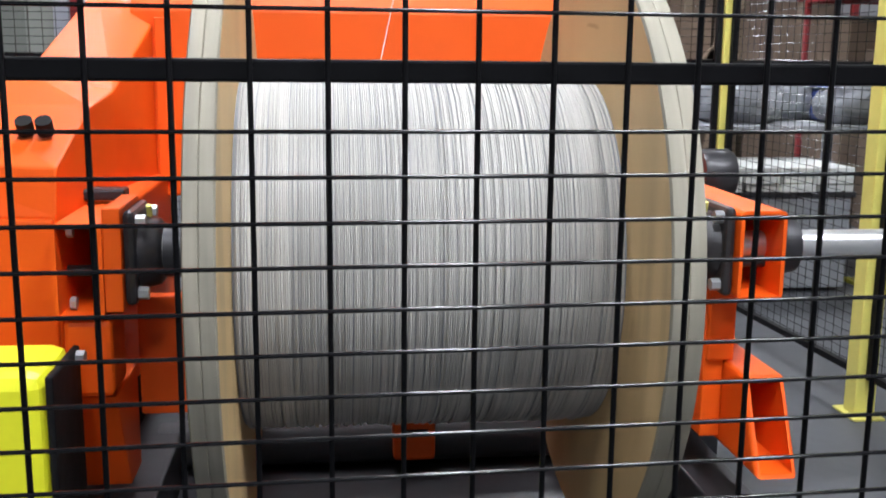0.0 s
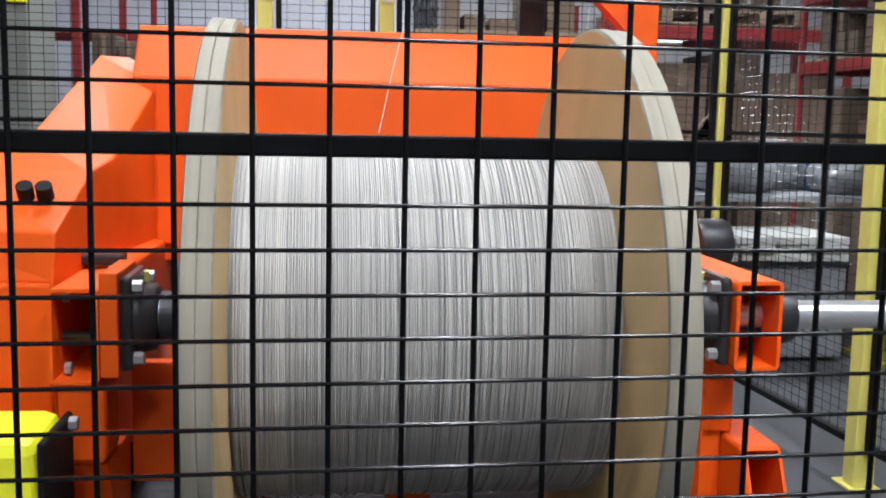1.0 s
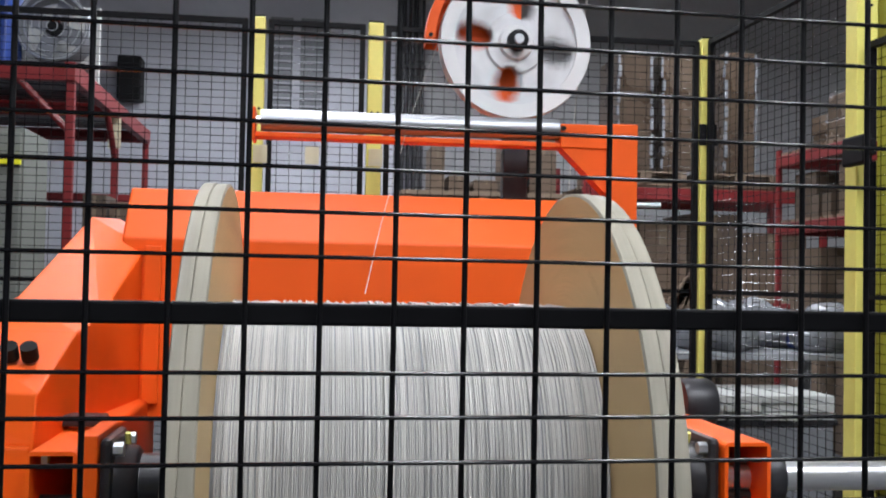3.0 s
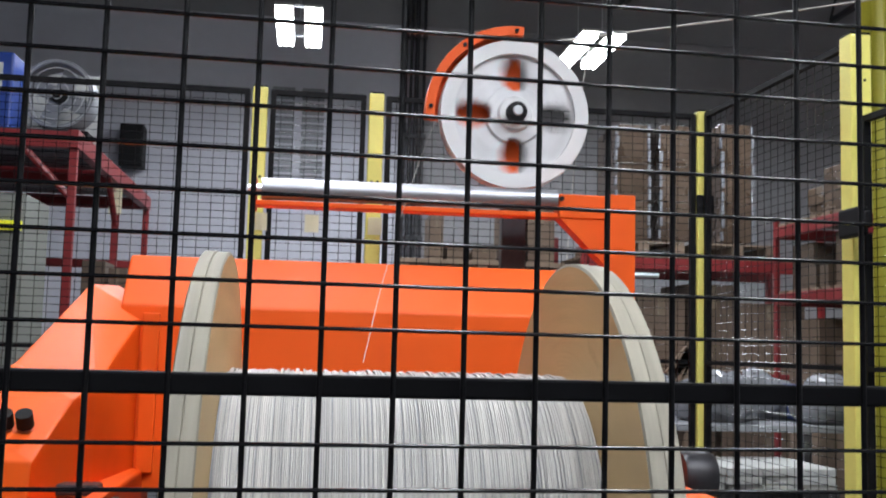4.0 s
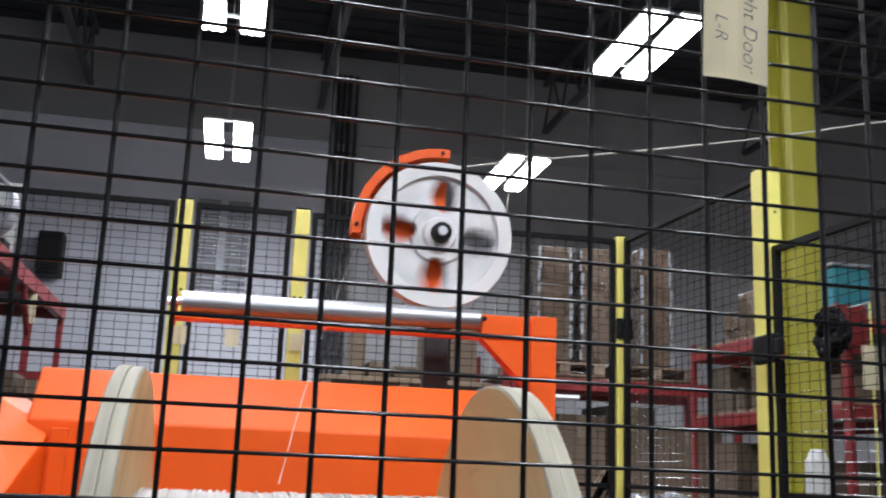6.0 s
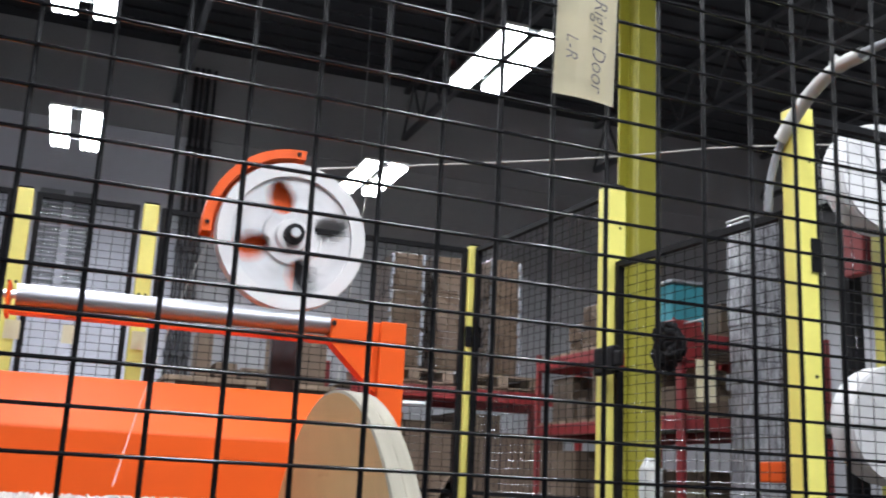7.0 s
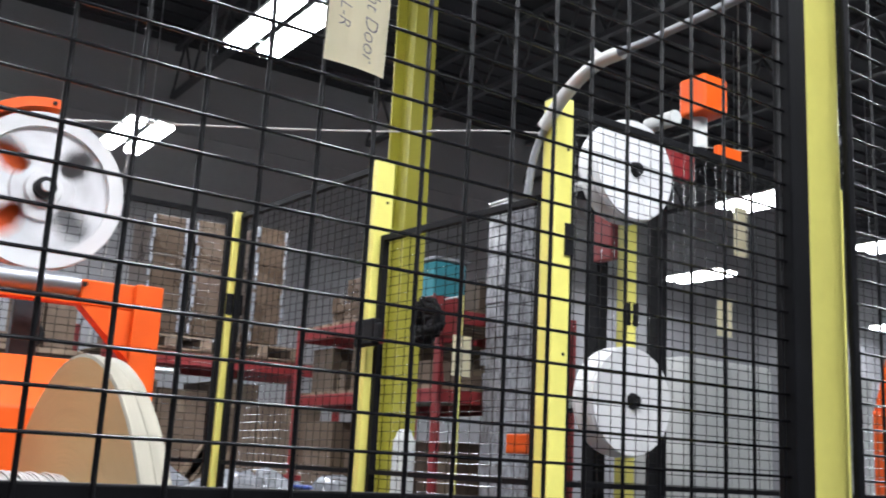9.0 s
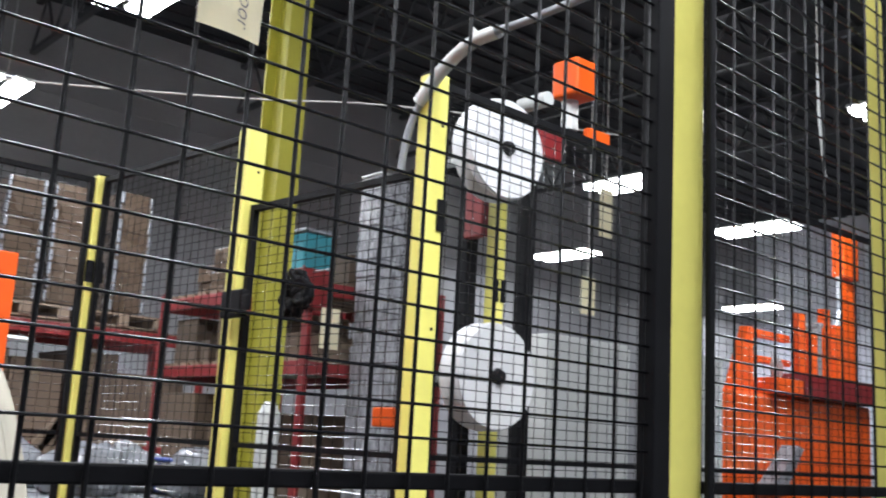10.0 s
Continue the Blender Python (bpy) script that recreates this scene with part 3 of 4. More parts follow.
def guide_roller():
    t = thing("guide_roller", (0.3, 2.4, 1.336), "steel guide roller in an orange bracket above the cross beam", "roller")
    part("roller", cyl((-0.215, 2.4, 1.612), (0.705, 2.4, 1.617), 0.033, 48), ROLLER, t, smooth=True)
    part("tray", cube(-0.23, 0.72, 2.385, 2.46, 1.560, 1.576, bevel=0.003), ORANGE, t)
    part("end_plate", cube(-0.24, -0.23, 2.36, 2.46, 1.548, 1.646, bevel=0.003), ORANGE, t)
    part("pivot_pin", cyl((-0.255, 2.4, 1.612), (-0.215, 2.4, 1.612), 0.012, 12), STEEL, t)
    part("arm_plate", prism([(0.708, 1.634), (0.946, 1.634), (0.946, 1.558), (0.708, 1.558)], "y", 2.37, 2.45, bevel=0.004), ORANGE, t)
    part("arm_gusset", prism([(0.71, 1.560), (0.90, 1.560), (0.90, 1.376)], "y", 2.376, 2.44), ORANGE, t)
    part("arm_fold", cube(0.865, 0.95, 2.35, 2.369, 1.266, 1.636, bevel=0.003), ORANGE, t)
    part("pin", cyl((0.715, 2.368, 1.618), (0.715, 2.36, 1.618), 0.008, 8), RUBBER, t)
    part("tie_rod", cyl((0.95, 2.42, 1.391), (1.05, 2.42, 1.391), 0.008, 12), STEEL, t)
    return t


guide_roller()

WH = Vector((0.582, 2.5, 1.906))


def sheave():
    t = thing("pulley", WH, "white wire guide sheave with four oval holes, spinning", "pulley wheel")
    # dished disc with four openings
    seg, bm = 192, bmesh.new()
    radii = [0.045] + [0.07 + 0.006 * k for k in range(23)]
    for side, y in ((1, -0.012), (-1, 0.012)):
        rings = [[bm.verts.new((WH.x + r * math.sin(2 * math.pi * s / seg), WH.y + y - side * (0.012 if r < 0.1 else 0), WH.z + r * math.cos(2 * math.pi * s / seg))) for s in range(seg)] for r in radii]
        for i in range(len(radii) - 1):
            for s in range(seg):
                a = ((s + 0.5) * 360 / seg) % 90 - 45
                mid = (radii[i] + radii[i + 1]) / 2
                if ((mid - 0.137) / 0.060) ** 2 + (radians(a) * mid / 0.042) ** 2 < 1:
                    continue
                q = (rings[i][s], rings[i + 1][s], rings[i + 1][(s + 1) % seg], rings[i][(s + 1) % seg])
                bm.faces.new(q if side == 1 else q[::-1])
    bmesh.ops.recalc_face_normals(bm, faces=bm.faces)
    part("disc", bm, DISC, t, "white disc with four openings")
    prof = [(-0.028, 0.2), (-0.03, 0.244), (-0.022, 0.247), (-0.006, 0.228), (0.006, 0.228), (0.022, 0.247), (0.03, 0.244), (0.028, 0.2)]
    part("rim", lathe(prof, "y", WH, 96), WHITE, t, "grooved white rim", smooth=True)
    part("hub", lathe([(-0.04, 0.016), (-0.04, 0.052), (-0.02, 0.06), (0.02, 0.06), (0.03, 0.05), (0.03, 0.016)], "y", WH, 40), WHITE, t, smooth=True)
    part("shaft_nut", lathe([(-0.075, 0.001), (-0.075, 0.02), (-0.07, 0.032), (-0.042, 0.034), (-0.042, 0.001)], "y", WH, 24), RUBBER, t, "black hub nut with a steel centre", smooth=True)
    part("centre_cap", lathe([(-0.082, 0.001), (-0.082, 0.014), (-0.0755, 0.017), (-0.0755, 0.001)], "y", WH, 20), GALV, t)
    return t


SHEAVE = sheave()


def sheave_guard():
    t = thing("sheave_guard", (WH.x, WH.y + 0.05, WH.z), "orange sheet steel guard behind the sheave", "machine guard")
    pts = [(WH.x + 0.03, WH.z + 0.285)]
    for k in range(1, 25):
        a = radians(94 + k * 88 / 24)
        pts.append((WH.x + 0.29 * math.cos(a), WH.z + 0.29 * math.sin(a)))
    pts += [(WH.x - 0.287, WH.z - 0.02), (WH.x - 0.205, WH.z - 0.024), (WH.x - 0.14, WH.z - 0.15), (WH.x + 0.03, WH.z - 0.205)]
    part("back_plate", prism(pts, "y", WH.y + 0.045, WH.y + 0.051), ORANGE, t)
    lip = bmesh.new()
    arc = [radians(85 + k * 99 / 28) for k in range(29)]
    for a, b in zip(arc[:-1], arc[1:]):
        vs = []
        for r in (0.262, 0.292):
            for y in (WH.y - 0.03, WH.y + 0.044):
                vs.append([lip.verts.new((WH.x + r * math.cos(q), y, WH.z + r * math.sin(q))) for q in (a, b)])
        (a0, a1), (b0, b1), (c0, c1), (d0, d1) = vs
        for q in ((a0, a1, c1, c0), (b0, d0, d1, b1), (c0, c1, d1, d0), (a0, b0, b1, a1)):
            lip.faces.new(q)
    bmesh.ops.remove_doubles(lip, verts=lip.verts, dist=1e-5)
    bmesh.ops.recalc_face_normals(lip, faces=lip.faces)
    part("lip", lip, ORANGE, t, "curved orange lip round the wheel")
    part("carrier", cube(WH.x - 0.02, WH.x + 0.06, WH.y + 0.052, WH.y + 0.1, 1.3, WH.z + 0.06, bevel=0.004), CAST, t, "dark upright that carries the wheel")
    part("axle", cyl((WH.x, WH.y - 0.04, WH.z), (WH.x, WH.y + 0.1, WH.z), 0.0155, 16), STEEL, t)
    for q in (90, 128, 178):
        a = radians(q)
        c = Vector((WH.x + 0.277 * math.cos(a), WH.y - 0.03, WH.z + 0.277 * math.sin(a)))
        part("screw", cyl(c, c - Vector((0, 0.008, 0)), 0.007, 6), RUBBER, t)
    return t


sheave_guard()
strand = thing("wire_strand", (0.1, 1.6, 1.1), "single pale wire running from the reel over the sheave", "wire")
rope("run", [(0.062, 1.5, 1.105), (0.165, 2.2, 1.39), (0.262, 2.45, 1.70), (0.352, 2.5, 1.95)], 0.001, CORD, strand)
rope("run", [(0.582, 2.5, 2.138), (1.66, 2.347, 2.31), (2.2, 2.287, 2.42), (3.6, 2.2, 2.62)], 0.0034, CORD, strand)


# ---------------------------------------------------------------- at the front of the machine
def yellow_guard():
    t = thing("yellow_cover", (-0.66, 1.0, 0), "bright yellow machine cover with a black rubber edge", "machine cover")
    part("cover", cube(-1.1, -0.552, 1.08, 1.3, 0.0, 0.568, bevel=0.03), LEMON, t)
    part("edge_strip", cube(-0.551, -0.537, 1.09, 1.30, 0.0, 0.560, bevel=0.006), RUBBER, t, "black rubber edge")
    part("bolt", cyl((-0.537, 1.27, 0.542), (-0.521, 1.27, 0.542), 0.014, 6), GALV, t)
    return t


yellow_guard()


# ---------------------------------------------------------------- on the guard fence
def paper_note(x, z, w, h, y, lines, label, turn=0.0):
    t = thing("paper_note", (x, y, z), label, "paper note")
    m = Matrix.Translation((x, y, z)) @ Matrix.Rotation(radians(turn), 4, "Y")
    bm = bmesh.new()
    n = 6
    vs = [[bm.verts.new(m @ Vector((w * (i / n - 0.5), -0.003 * math.sin(3.1 * i / n), -h * j / n))) for i in range(n + 1)] for j in range(n + 1)]
    for j in range(n):
        for i in range(n):
            bm.faces.new((vs[j][i], vs[j + 1][i], vs[j + 1][i + 1], vs[j][i + 1]))
    bmesh.ops.solidify(bm, geom=bm.faces[:], thickness=0.0004)
    part("sheet", bm, PAPER, t)
    for text, dx, dz, size in lines:
        cu = bpy.data.curves.new("writing", "FONT")
        cu.body, cu.size, cu.extrude, cu.shear, cu.offset = text, size, 0.0001, 0.25, -0.00035
        ob = new("writing", cu)
        me = bpy.data.meshes.new_from_object(ob)
        bpy.data.objects.remove(ob)
        me.transform(m @ Matrix.Translation((dx, -0.0048, dz)) @ Matrix.Rotation(radians(90), 4, "Y") @ Matrix.Rotation(radians(90), 4, "X"))
        me.transform(Matrix.Translation(-root_of(t)))
        me.materials.append(INK)
        w2 = new("writing", me)
        w2.parent = t
        tagged(w2, "handwriting in dark pen")
    return t


on_front(paper_note(0.327, 1.573, 0.058, 0.113, -0.006, [("Right Door", 0.004, -0.02, 0.0185), ("L-R", -0.021, -0.058, 0.0165)], "cream paper note with handwriting, hung on the wire mesh", turn=2))
for tx in (-0.262, -0.06, 0.19):
    paper_note(tx, 1.655, 0.055, 0.07, 3.318, [], "small cream paper tag on the guard fence")


def door_lock(x, y, z):
    t = thing("door_lock", (x, y, z), "black safety lock box on the guard door", "safety lock")
    part("case", cube(x - 0.05, x - 0.02, y - 0.1, y + 0.03, z + 0.01, z + 0.1, bevel=0.008), BLACK, t)
    part("handle", cube(x - 0.05, x - 0.03, y - 0.14, y - 0.101, z + 0.03, z + 0.08, bevel=0.006), BLACK, t)
    part("bracket", cube(x - 0.02, x + 0.0, y - 0.09, y + 0.0, z + 0.02, z + 0.08, bevel=0.003), RACK, t)
    return t


door_lock(1.615, 2.21, 1.50)


def spare_coil(x, y, z):
    """A coil of black cable that hangs on the fence."""
    t = thing("cable_coil", (x, y, z), "coil of black cable hung on the guard door", "cable")
    rng = random.Random(3)
    pts = []
    for k in range(120):
        a = k * 0.55
        r = 0.046 + rng.uniform(-0.03, 0.02)
        pts.append((x + rng.uniform(-0.02, 0.02), y + r * math.cos(a), z + 1.2 * r * math.sin(a)))
    rope("coil", pts, 0.0125, BLACK, t)
    return t


spare_coil(1.735, 2.06, 1.60)

# air hose over the post
hose = thing("air_hose", (1.66, 1.4, 2.1), "grey air hose wrapped in white tape over the fence post", "hose")
rope("tube", [(1.666, 1.462, 1.90), (1.666, 1.44, 2.0), (1.671, 1.40, 2.08), (1.676, 1.31, 2.165), (1.676, 1.19, 2.212), (1.676, 0.99, 2.215), (1.676, 0.6, 2.23), (1.676, 0.05, 2.29)], 0.011, GREY, hose, "grey hose")
rope("tape_wrap", [(1.666, 1.40, 2.085), (1.674, 1.31, 2.166), (1.676, 1.19, 2.214), (1.676, 1.10, 2.216)], 0.019, OFFWHITE, hose, "crinkled white wrap")
part("tape_tail", prism([(1.22, 2.22), (1.17, 2.23), (1.205, 2.262)], "x", 1.674, 1.678), OFFWHITE, hose)

# ---------------------------------------------------------------- yellow crane column
t = thing("crane_column", (2.798, 4.0, 0), "tall yellow steel I-section crane column", "steel column")
part("web", cube(2.786, 2.804, 3.905, 4.095, 0, 6.8), SHADED_YELLOW, t)
part("flange", cube(2.725, 2.866, 3.885, 3.904, 0, 6.8, bevel=0.003), SHADED_YELLOW, t)
part("flange", cube(2.725, 2.866, 4.096, 4.115, 0, 6.8, bevel=0.003), SHADED_YELLOW, t)
part("base_plate", cube(2.598, 2.998, 3.8, 4.2, 0, 0.02), SHADED_YELLOW, t)


# ---------------------------------------------------------------- second machine beyond the fence
def small_sheave(x, y, z, r, spokes=10):
    t = thing("pulley", (x, y, z), "white ribbed plastic dancer sheave on the machine beyond the fence", "pulley wheel", "dancer sheaves")
    part("back_disc", lathe([(0.012, 0.02), (0.012, r * 0.98), (0.022, r * 1.0), (0.05, r * 0.9), (0.085, r * 1.0), (0.1, r * 0.98), (0.1, 0.02)], "y", (x, y, z), 72), WHITE, t, smooth=True)
    part("face", lathe([(0, 0.02), (0, r * 0.96), (0.011, r * 0.96), (0.011, 0.02)], "y", (x, y, z), 72), WHITE, t)
    for k in range(spokes):
        a = 2 * math.pi * k / spokes
        m = Matrix.Translation((x, y, z)) @ Matrix.Rotation(a, 4, "Y")
        part("rib", cube(0.03, r * 0.9, -0.0022, -0.0005, -0.004, 0.004, m=m), WHITE, t)
    part("hub", lathe([(-0.02, 0.001), (-0.02, 0.022), (-0.001, 0.03), (-0.001, 0.001)], "y", (x, y, z), 24), RUBBER, t, "black hub", smooth=True)
    return t


small_sheave(2.511, 1.9, 2.246, 0.195)
small_sheave(2.509, 1.9, 1.398, 0.195)


def accumulator():
    t = thing("wire_accumulator", (2.75, 2.3, 0), "dark steel wire accumulator frame with an orange drive", "machine frame")
    for x in (2.65, 2.98):
        part("upright", cube(x - 0.03, x + 0.03, 2.22, 2.28, 0, 2.5, bevel=0.004), BLACK, t)
    part("foot", cube(2.5, 3.2, 2.1, 2.6, 0, 0.04), BLACK, t)
    part("top_arm", cube(2.45, 3.2, 2.03, 2.09, 2.42, 2.47, bevel=0.005), BLACK, t)
    part("axle", cyl((2.511, 1.98, 2.246), (2.511, 2.26, 2.246), 0.018, 16), STEEL, t)
    part("axle", cyl((2.509, 1.98, 1.398), (2.509, 2.26, 1.398), 0.018, 16), STEEL, t)
    for z in (1.37, 2.22):
        part("axle_arm", cube(2.44, 3.0, 2.262, 2.29, z, z + 0.06, bevel=0.004), BLACK, t)
    part("drive_head", cube(2.935, 3.075, 1.95, 2.09, 2.60, 2.76, bevel=0.012), ORANGE, t, "orange drive head")
    part("drive_neck", cyl((3.01, 2.05, 2.47), (3.01, 2.05, 2.62), 0.035, 20), OFFWHITE, t)
    part("drive_body", cube(2.75, 2.90, 1.97, 2.02, 2.29, 2.42, bevel=0.006), RACK, t)
    part("drive_flag", cube(3.04, 3.18, 1.97, 2.0, 2.42, 2.48, bevel=0.005), ORANGE, t)
    part("pin", cyl((2.72, 1.9, 2.50), (2.72, 2.05, 2.50), 0.03, 16), OFFWHITE, t)
    part("red_guide", cube(2.58, 2.62, 2.10, 2.2, 1.95, 2.14, bevel=0.006), RACK, t)
    part("orange_block", cube(2.26, 2.33, 2.15, 2.3, 1.20, 1.27, bevel=0.006), ORANGE, t)
    return t


accumulator()


DULL_GREY = mat("dull_grey_green_enamel", (0.17, 0.18, 0.16), 0.5, vary=0.12, scale=3)


def steel_cabinet(x0, x1, y0, y1, h, name="steel_cabinet", label="tall white steel cabinet with two doors", z0=0.0, material=None):
    t = thing(name, ((x0 + x1) / 2, (y0 + y1) / 2, z0), label, "cabinet")
    mt = material or OFFWHITE
    part("body", cube(x0, x1, y0 + 0.02, y1, z0, h, bevel=0.008), mt, t)
    n = 2
    for k in range(n):
        a = x0 + 0.01 + k * (x1 - x0) / n
        b = x0 - 0.01 + (k + 1) * (x1 - x0) / n
        d = part("door", cube(a, b, y0, y0 + 0.019, z0 + 0.04, h - 0.03, bevel=0.004), mt, t)
        part("handle", cube(b - 0.05 if k == 0 else a + 0.03, b - 0.03 if k == 0 else a + 0.05, y0 - 0.02, y0 - 0.001, (z0 + h) / 2 - 0.06, (z0 + h) / 2 + 0.06, bevel=0.004), GALV, d)
    return t


steel_cabinet(5.1, 5.97, 4.05, 4.6, 1.95)
steel_cabinet(7.22, 7.55, 4.3, 4.9, 2.03, label="narrow white steel cabinet")
paper_note(5.41, 2.38, 0.16, 0.27, 4.0, [], "yellowed paper sheet hung on a cord")
paper_note(5.59, 3.06, 0.15, 0.36, 4.0, [], "cream paper strip hung on a cord")
for nx, nz in ((5.41, 2.375), (5.59, 3.055)):
    t = thing("hanging_cord", (nx, 4.0, nz), "thin cord down from the roof", "cord")
    part("cord", cyl((nx, 4.004, nz - 0.02), (nx, 4.004, 6.88), 0.004, 6), CORD, t)


t = thing("plastic_strip", (4.36, 1.66, 2.6), "pale torn plastic strip hung from the roof on a cord", "plastic strip")
part("strip", prism([(4.345, 3.02), (4.362, 3.02), (4.372, 2.82), (4.40, 2.62), (4.425, 2.50), (4.385, 2.60), (4.352, 2.80)], "y", 1.66, 1.664), OFFWHITE, t)
part("suspension", cyl((4.353, 1.662, 3.0), (4.353, 1.662, 6.88), 0.003, 6), CORD, t)


def orange_machine():
    t = thing("orange_machine", (8.8, 4.6, 0), "large orange take-up machine with a guarded mast", "industrial machine")
    part("housing", cube(7.73, 10.6, 4.5, 4.75, 0.0, 1.79, bevel=0.03), ORANGE, t)
    part("skirt_door", cube(8.0, 8.9, 4.488, 4.499, 0.25, 1.62, bevel=0.004), ORANGE, t)
    part("deck_end", cube(8.6, 9.095, 4.42, 4.72, 1.794, 1.95, bevel=0.01), ORANGE, t)
    part("upper_deck", cube(9.1, 10.5, 4.4, 4.72, 1.794, 2.03, bevel=0.01), RACK, t, "dark red deck")
    part("mast", cube(10.28, 10.5, 4.6, 4.7, 2.034, 3.13, bevel=0.01), ORANGE, t)
    part("mast_head", cube(10.12, 10.45, 4.52, 4.66, 3.134, 3.66, bevel=0.012), ORANGE, t)
    part("mast_plate", cube(10.16, 10.275, 4.56, 4.62, 2.034, 3.13, bevel=0.008), ORANGE, t)
    part("cable_run", cyl((10.06, 4.55, 2.034), (10.06, 4.55, 3.13), 0.035, 12), GALV, t, "pale cable run below the head", smooth=True)
    part("cable_run", cyl((9.92, 4.55, 2.45), (10.07, 4.545, 2.8), 0.03, 10), GALV, t, smooth=True)
    part("side_bracket", prism([(8.15, 1.794), (8.50, 1.794), (8.50, 2.42), (8.42, 2.42)], "y", 4.6, 4.7, bevel=0.005), ORANGE, t)
    part("strut", cube(8.50, 9.2, 4.62, 4.70, 2.34, 2.41, bevel=0.005), ORANGE, t)
    part("strut", cube(8.50, 9.2, 4.62, 4.70, 2.10, 2.16, bevel=0.005), ORANGE, t)
    for x, h in ((9.14, 2.62), (9.36, 2.45), (9.62, 2.72), (9.84, 2.58)):
        part("block", cube(x - 0.06, x + 0.06, 4.45, 4.53, 2.034, h, bevel=0.006), ORANGE, t)
    part("valve", cyl((9.49, 4.5, 2.034), (9.49, 4.5, 2.55), 0.05, 12), GALV, t, smooth=True)
    part("cross_pipe", cyl((9.20, 4.49, 2.5), (9.56, 4.49, 2.55), 0.03, 10), GALV, t, smooth=True)
    part("hand_wheel", lathe([(0, 0.03), (0, 0.1), (0.03, 0.1), (0.03, 0.03)], "y", (8.85, 4.55, 2.06), 20), GALV, t, smooth=True)
    part("chute", prism([(8.3, 0.9), (8.55, 0.9), (8.88, 1.3), (8.78, 1.33)], "y", 4.3, 4.48, bevel=0.004), GREY, t)
    return t


orange_machine()


# ---------------------------------------------------------------- racks and goods
def rack(name, x0, x1, y0, y1, levels, h, label, material=RACK, wood=True):
    t = thing(name, ((x0 + x1) / 2, (y0 + y1) / 2, 0), label, "pallet rack", "storage racks")
    for x in (x0, x1):
        for y in (y0, y1):
            part("upright", cube(x - 0.025, x + 0.025, y - 0.03, y + 0.03, 0, h, bevel=0.004), material, t)
        for z in (0.5, 1.2):
            part("brace", cyl((x, y0, z), (x, y1, z + 0.4), 0.012, 6), material, t)
    for z in levels:
        for y in (y0 - 0.038, y1):
            part("beam", cube(x0 + 0.036, x1 - 0.036, y, y + 0.045, z - 0.10, z, bevel=0.004), material, t)
        n = max(3, int((y1 - y0) / 0.14))
        for k in range(n):
            y = y0 + 0.03 + (y1 - y0 - 0.06) * k / n
            part("deck_board", cube(x0 + 0.036, x1 - 0.036, y, y + 0.1, z + 0.001, z + 0.02), PALLET, t)
    return t


def carton(x0, x1, y0, y1, z0, z1, label="brown cardboard carton on a shelf", turn=0.0):
    t = thing("carton", ((x0 + x1) / 2, (y0 + y1) / 2, z0), label, "cardboard box", "cartons")
    part("box", cube(x0, x1, y0, y1, z0, z1, bevel=0.004), CARD, t)
    part("tape", cube(x0 + (x1 - x0) * 0.42, x0 + (x1 - x0) * 0.58, y0 - 0.0012, y0 - 0.0002, z1 - (z1 - z0) * 0.3, z1 - 0.004), TAPE, t, "strip of packing tape")
    return t


def pallet(x, y, z, w=0.75, d=0.9):
    t = thing("pallet", (x, y, z), "worn wooden pallet under wrapped cartons", "pallet", "pallets")
    for k in range(3):
        xx = x - w / 2 + 0.05 + k * (w - 0.1) / 2
        part("bearer", cube(xx - 0.045, xx + 0.045, y - d / 2, y + d / 2, z + 0.016, z + 0.10), PALLET, t)
    for k in range(5):
        yy = y - d / 2 + 0.06 + k * (d - 0.12) / 4
        part("deck_board", cube(x - w / 2, x + w / 2, yy - 0.05, yy + 0.05, z + 0.101, z + 0.118), PALLET, t)
        if k % 2 == 0:
            part("bottom_board", cube(x - w / 2, x + w / 2, yy - 0.05, yy + 0.05, z, z + 0.015), PALLET, t)
    return t


def wrapped_load(x0, x1, y0, y1, z0, z1, label="tall stack of cartons in shiny stretch wrap"):
    t = thing("wrapped_load", ((x0 + x1) / 2, (y0 + y1) / 2, z0), label, "wrapped pallet load", "wrapped loads")
    rng = random.Random(int(x0 * 100))
    n = max(2, round((z1 - z0) / 0.33))
    for k in range(n):
        a, b = z0 + (z1 - z0) * k / n, z0 + (z1 - z0) * (k + 1) / n - 0.004
        j = rng.uniform(-0.01, 0.01)
        part("carton", cube(x0 + 0.02 + j, x1 - 0.02 + j, y0 + 0.02, y1 - 0.02, a, b, bevel=0.004), FILMED, t)
    # wrap along both front edges, in pale strips that give its bright glints
    bm = bmesh.new()
    for k in range(n * 3):
        a = z0 + (z1 - z0) * k / (n * 3)
        for x in (x0, x1 - 0.03):
            j = rng.uniform(-0.02, 0.02)
            block(bm, x + j * 0.4, x + 0.022 + j * 0.7, y0 - 0.004, y0 + 0.03, a + 0.01, a + (z1 - z0) / (n * 3) - rng.uniform(0.0, 0.03), bevel=0.004)
    tagged(part("wrap_corner", bm, WRAP, t, "crumpled clear wrap along the corners, paler for its glints"), kind="stuff")
    return t


rack("pallet_rack", 2.2, 4.3, 7.5, 8.5, (1.0, 1.95), 2.2, "long orange-red pallet rack at the back, full of wrapped loads")
for a, b, c in ((2.48, 2.80, 3.10), (2.87, 3.17, 3.11), (3.42, 3.73, 3.15)):
    wrapped_load(a, b, 7.55, 8.2, 2.11, c)
for xx in (2.72, 3.55):
    pallet(xx, 7.95, 1.975, w=0.72)
for a, b, c in ((2.26, 2.68, 1.72), (2.7, 3.12, 1.66), (3.15, 3.58, 1.75), (3.6, 4.2, 1.6)):
    carton(a, b, 7.6, 8.3, 1.025, c)
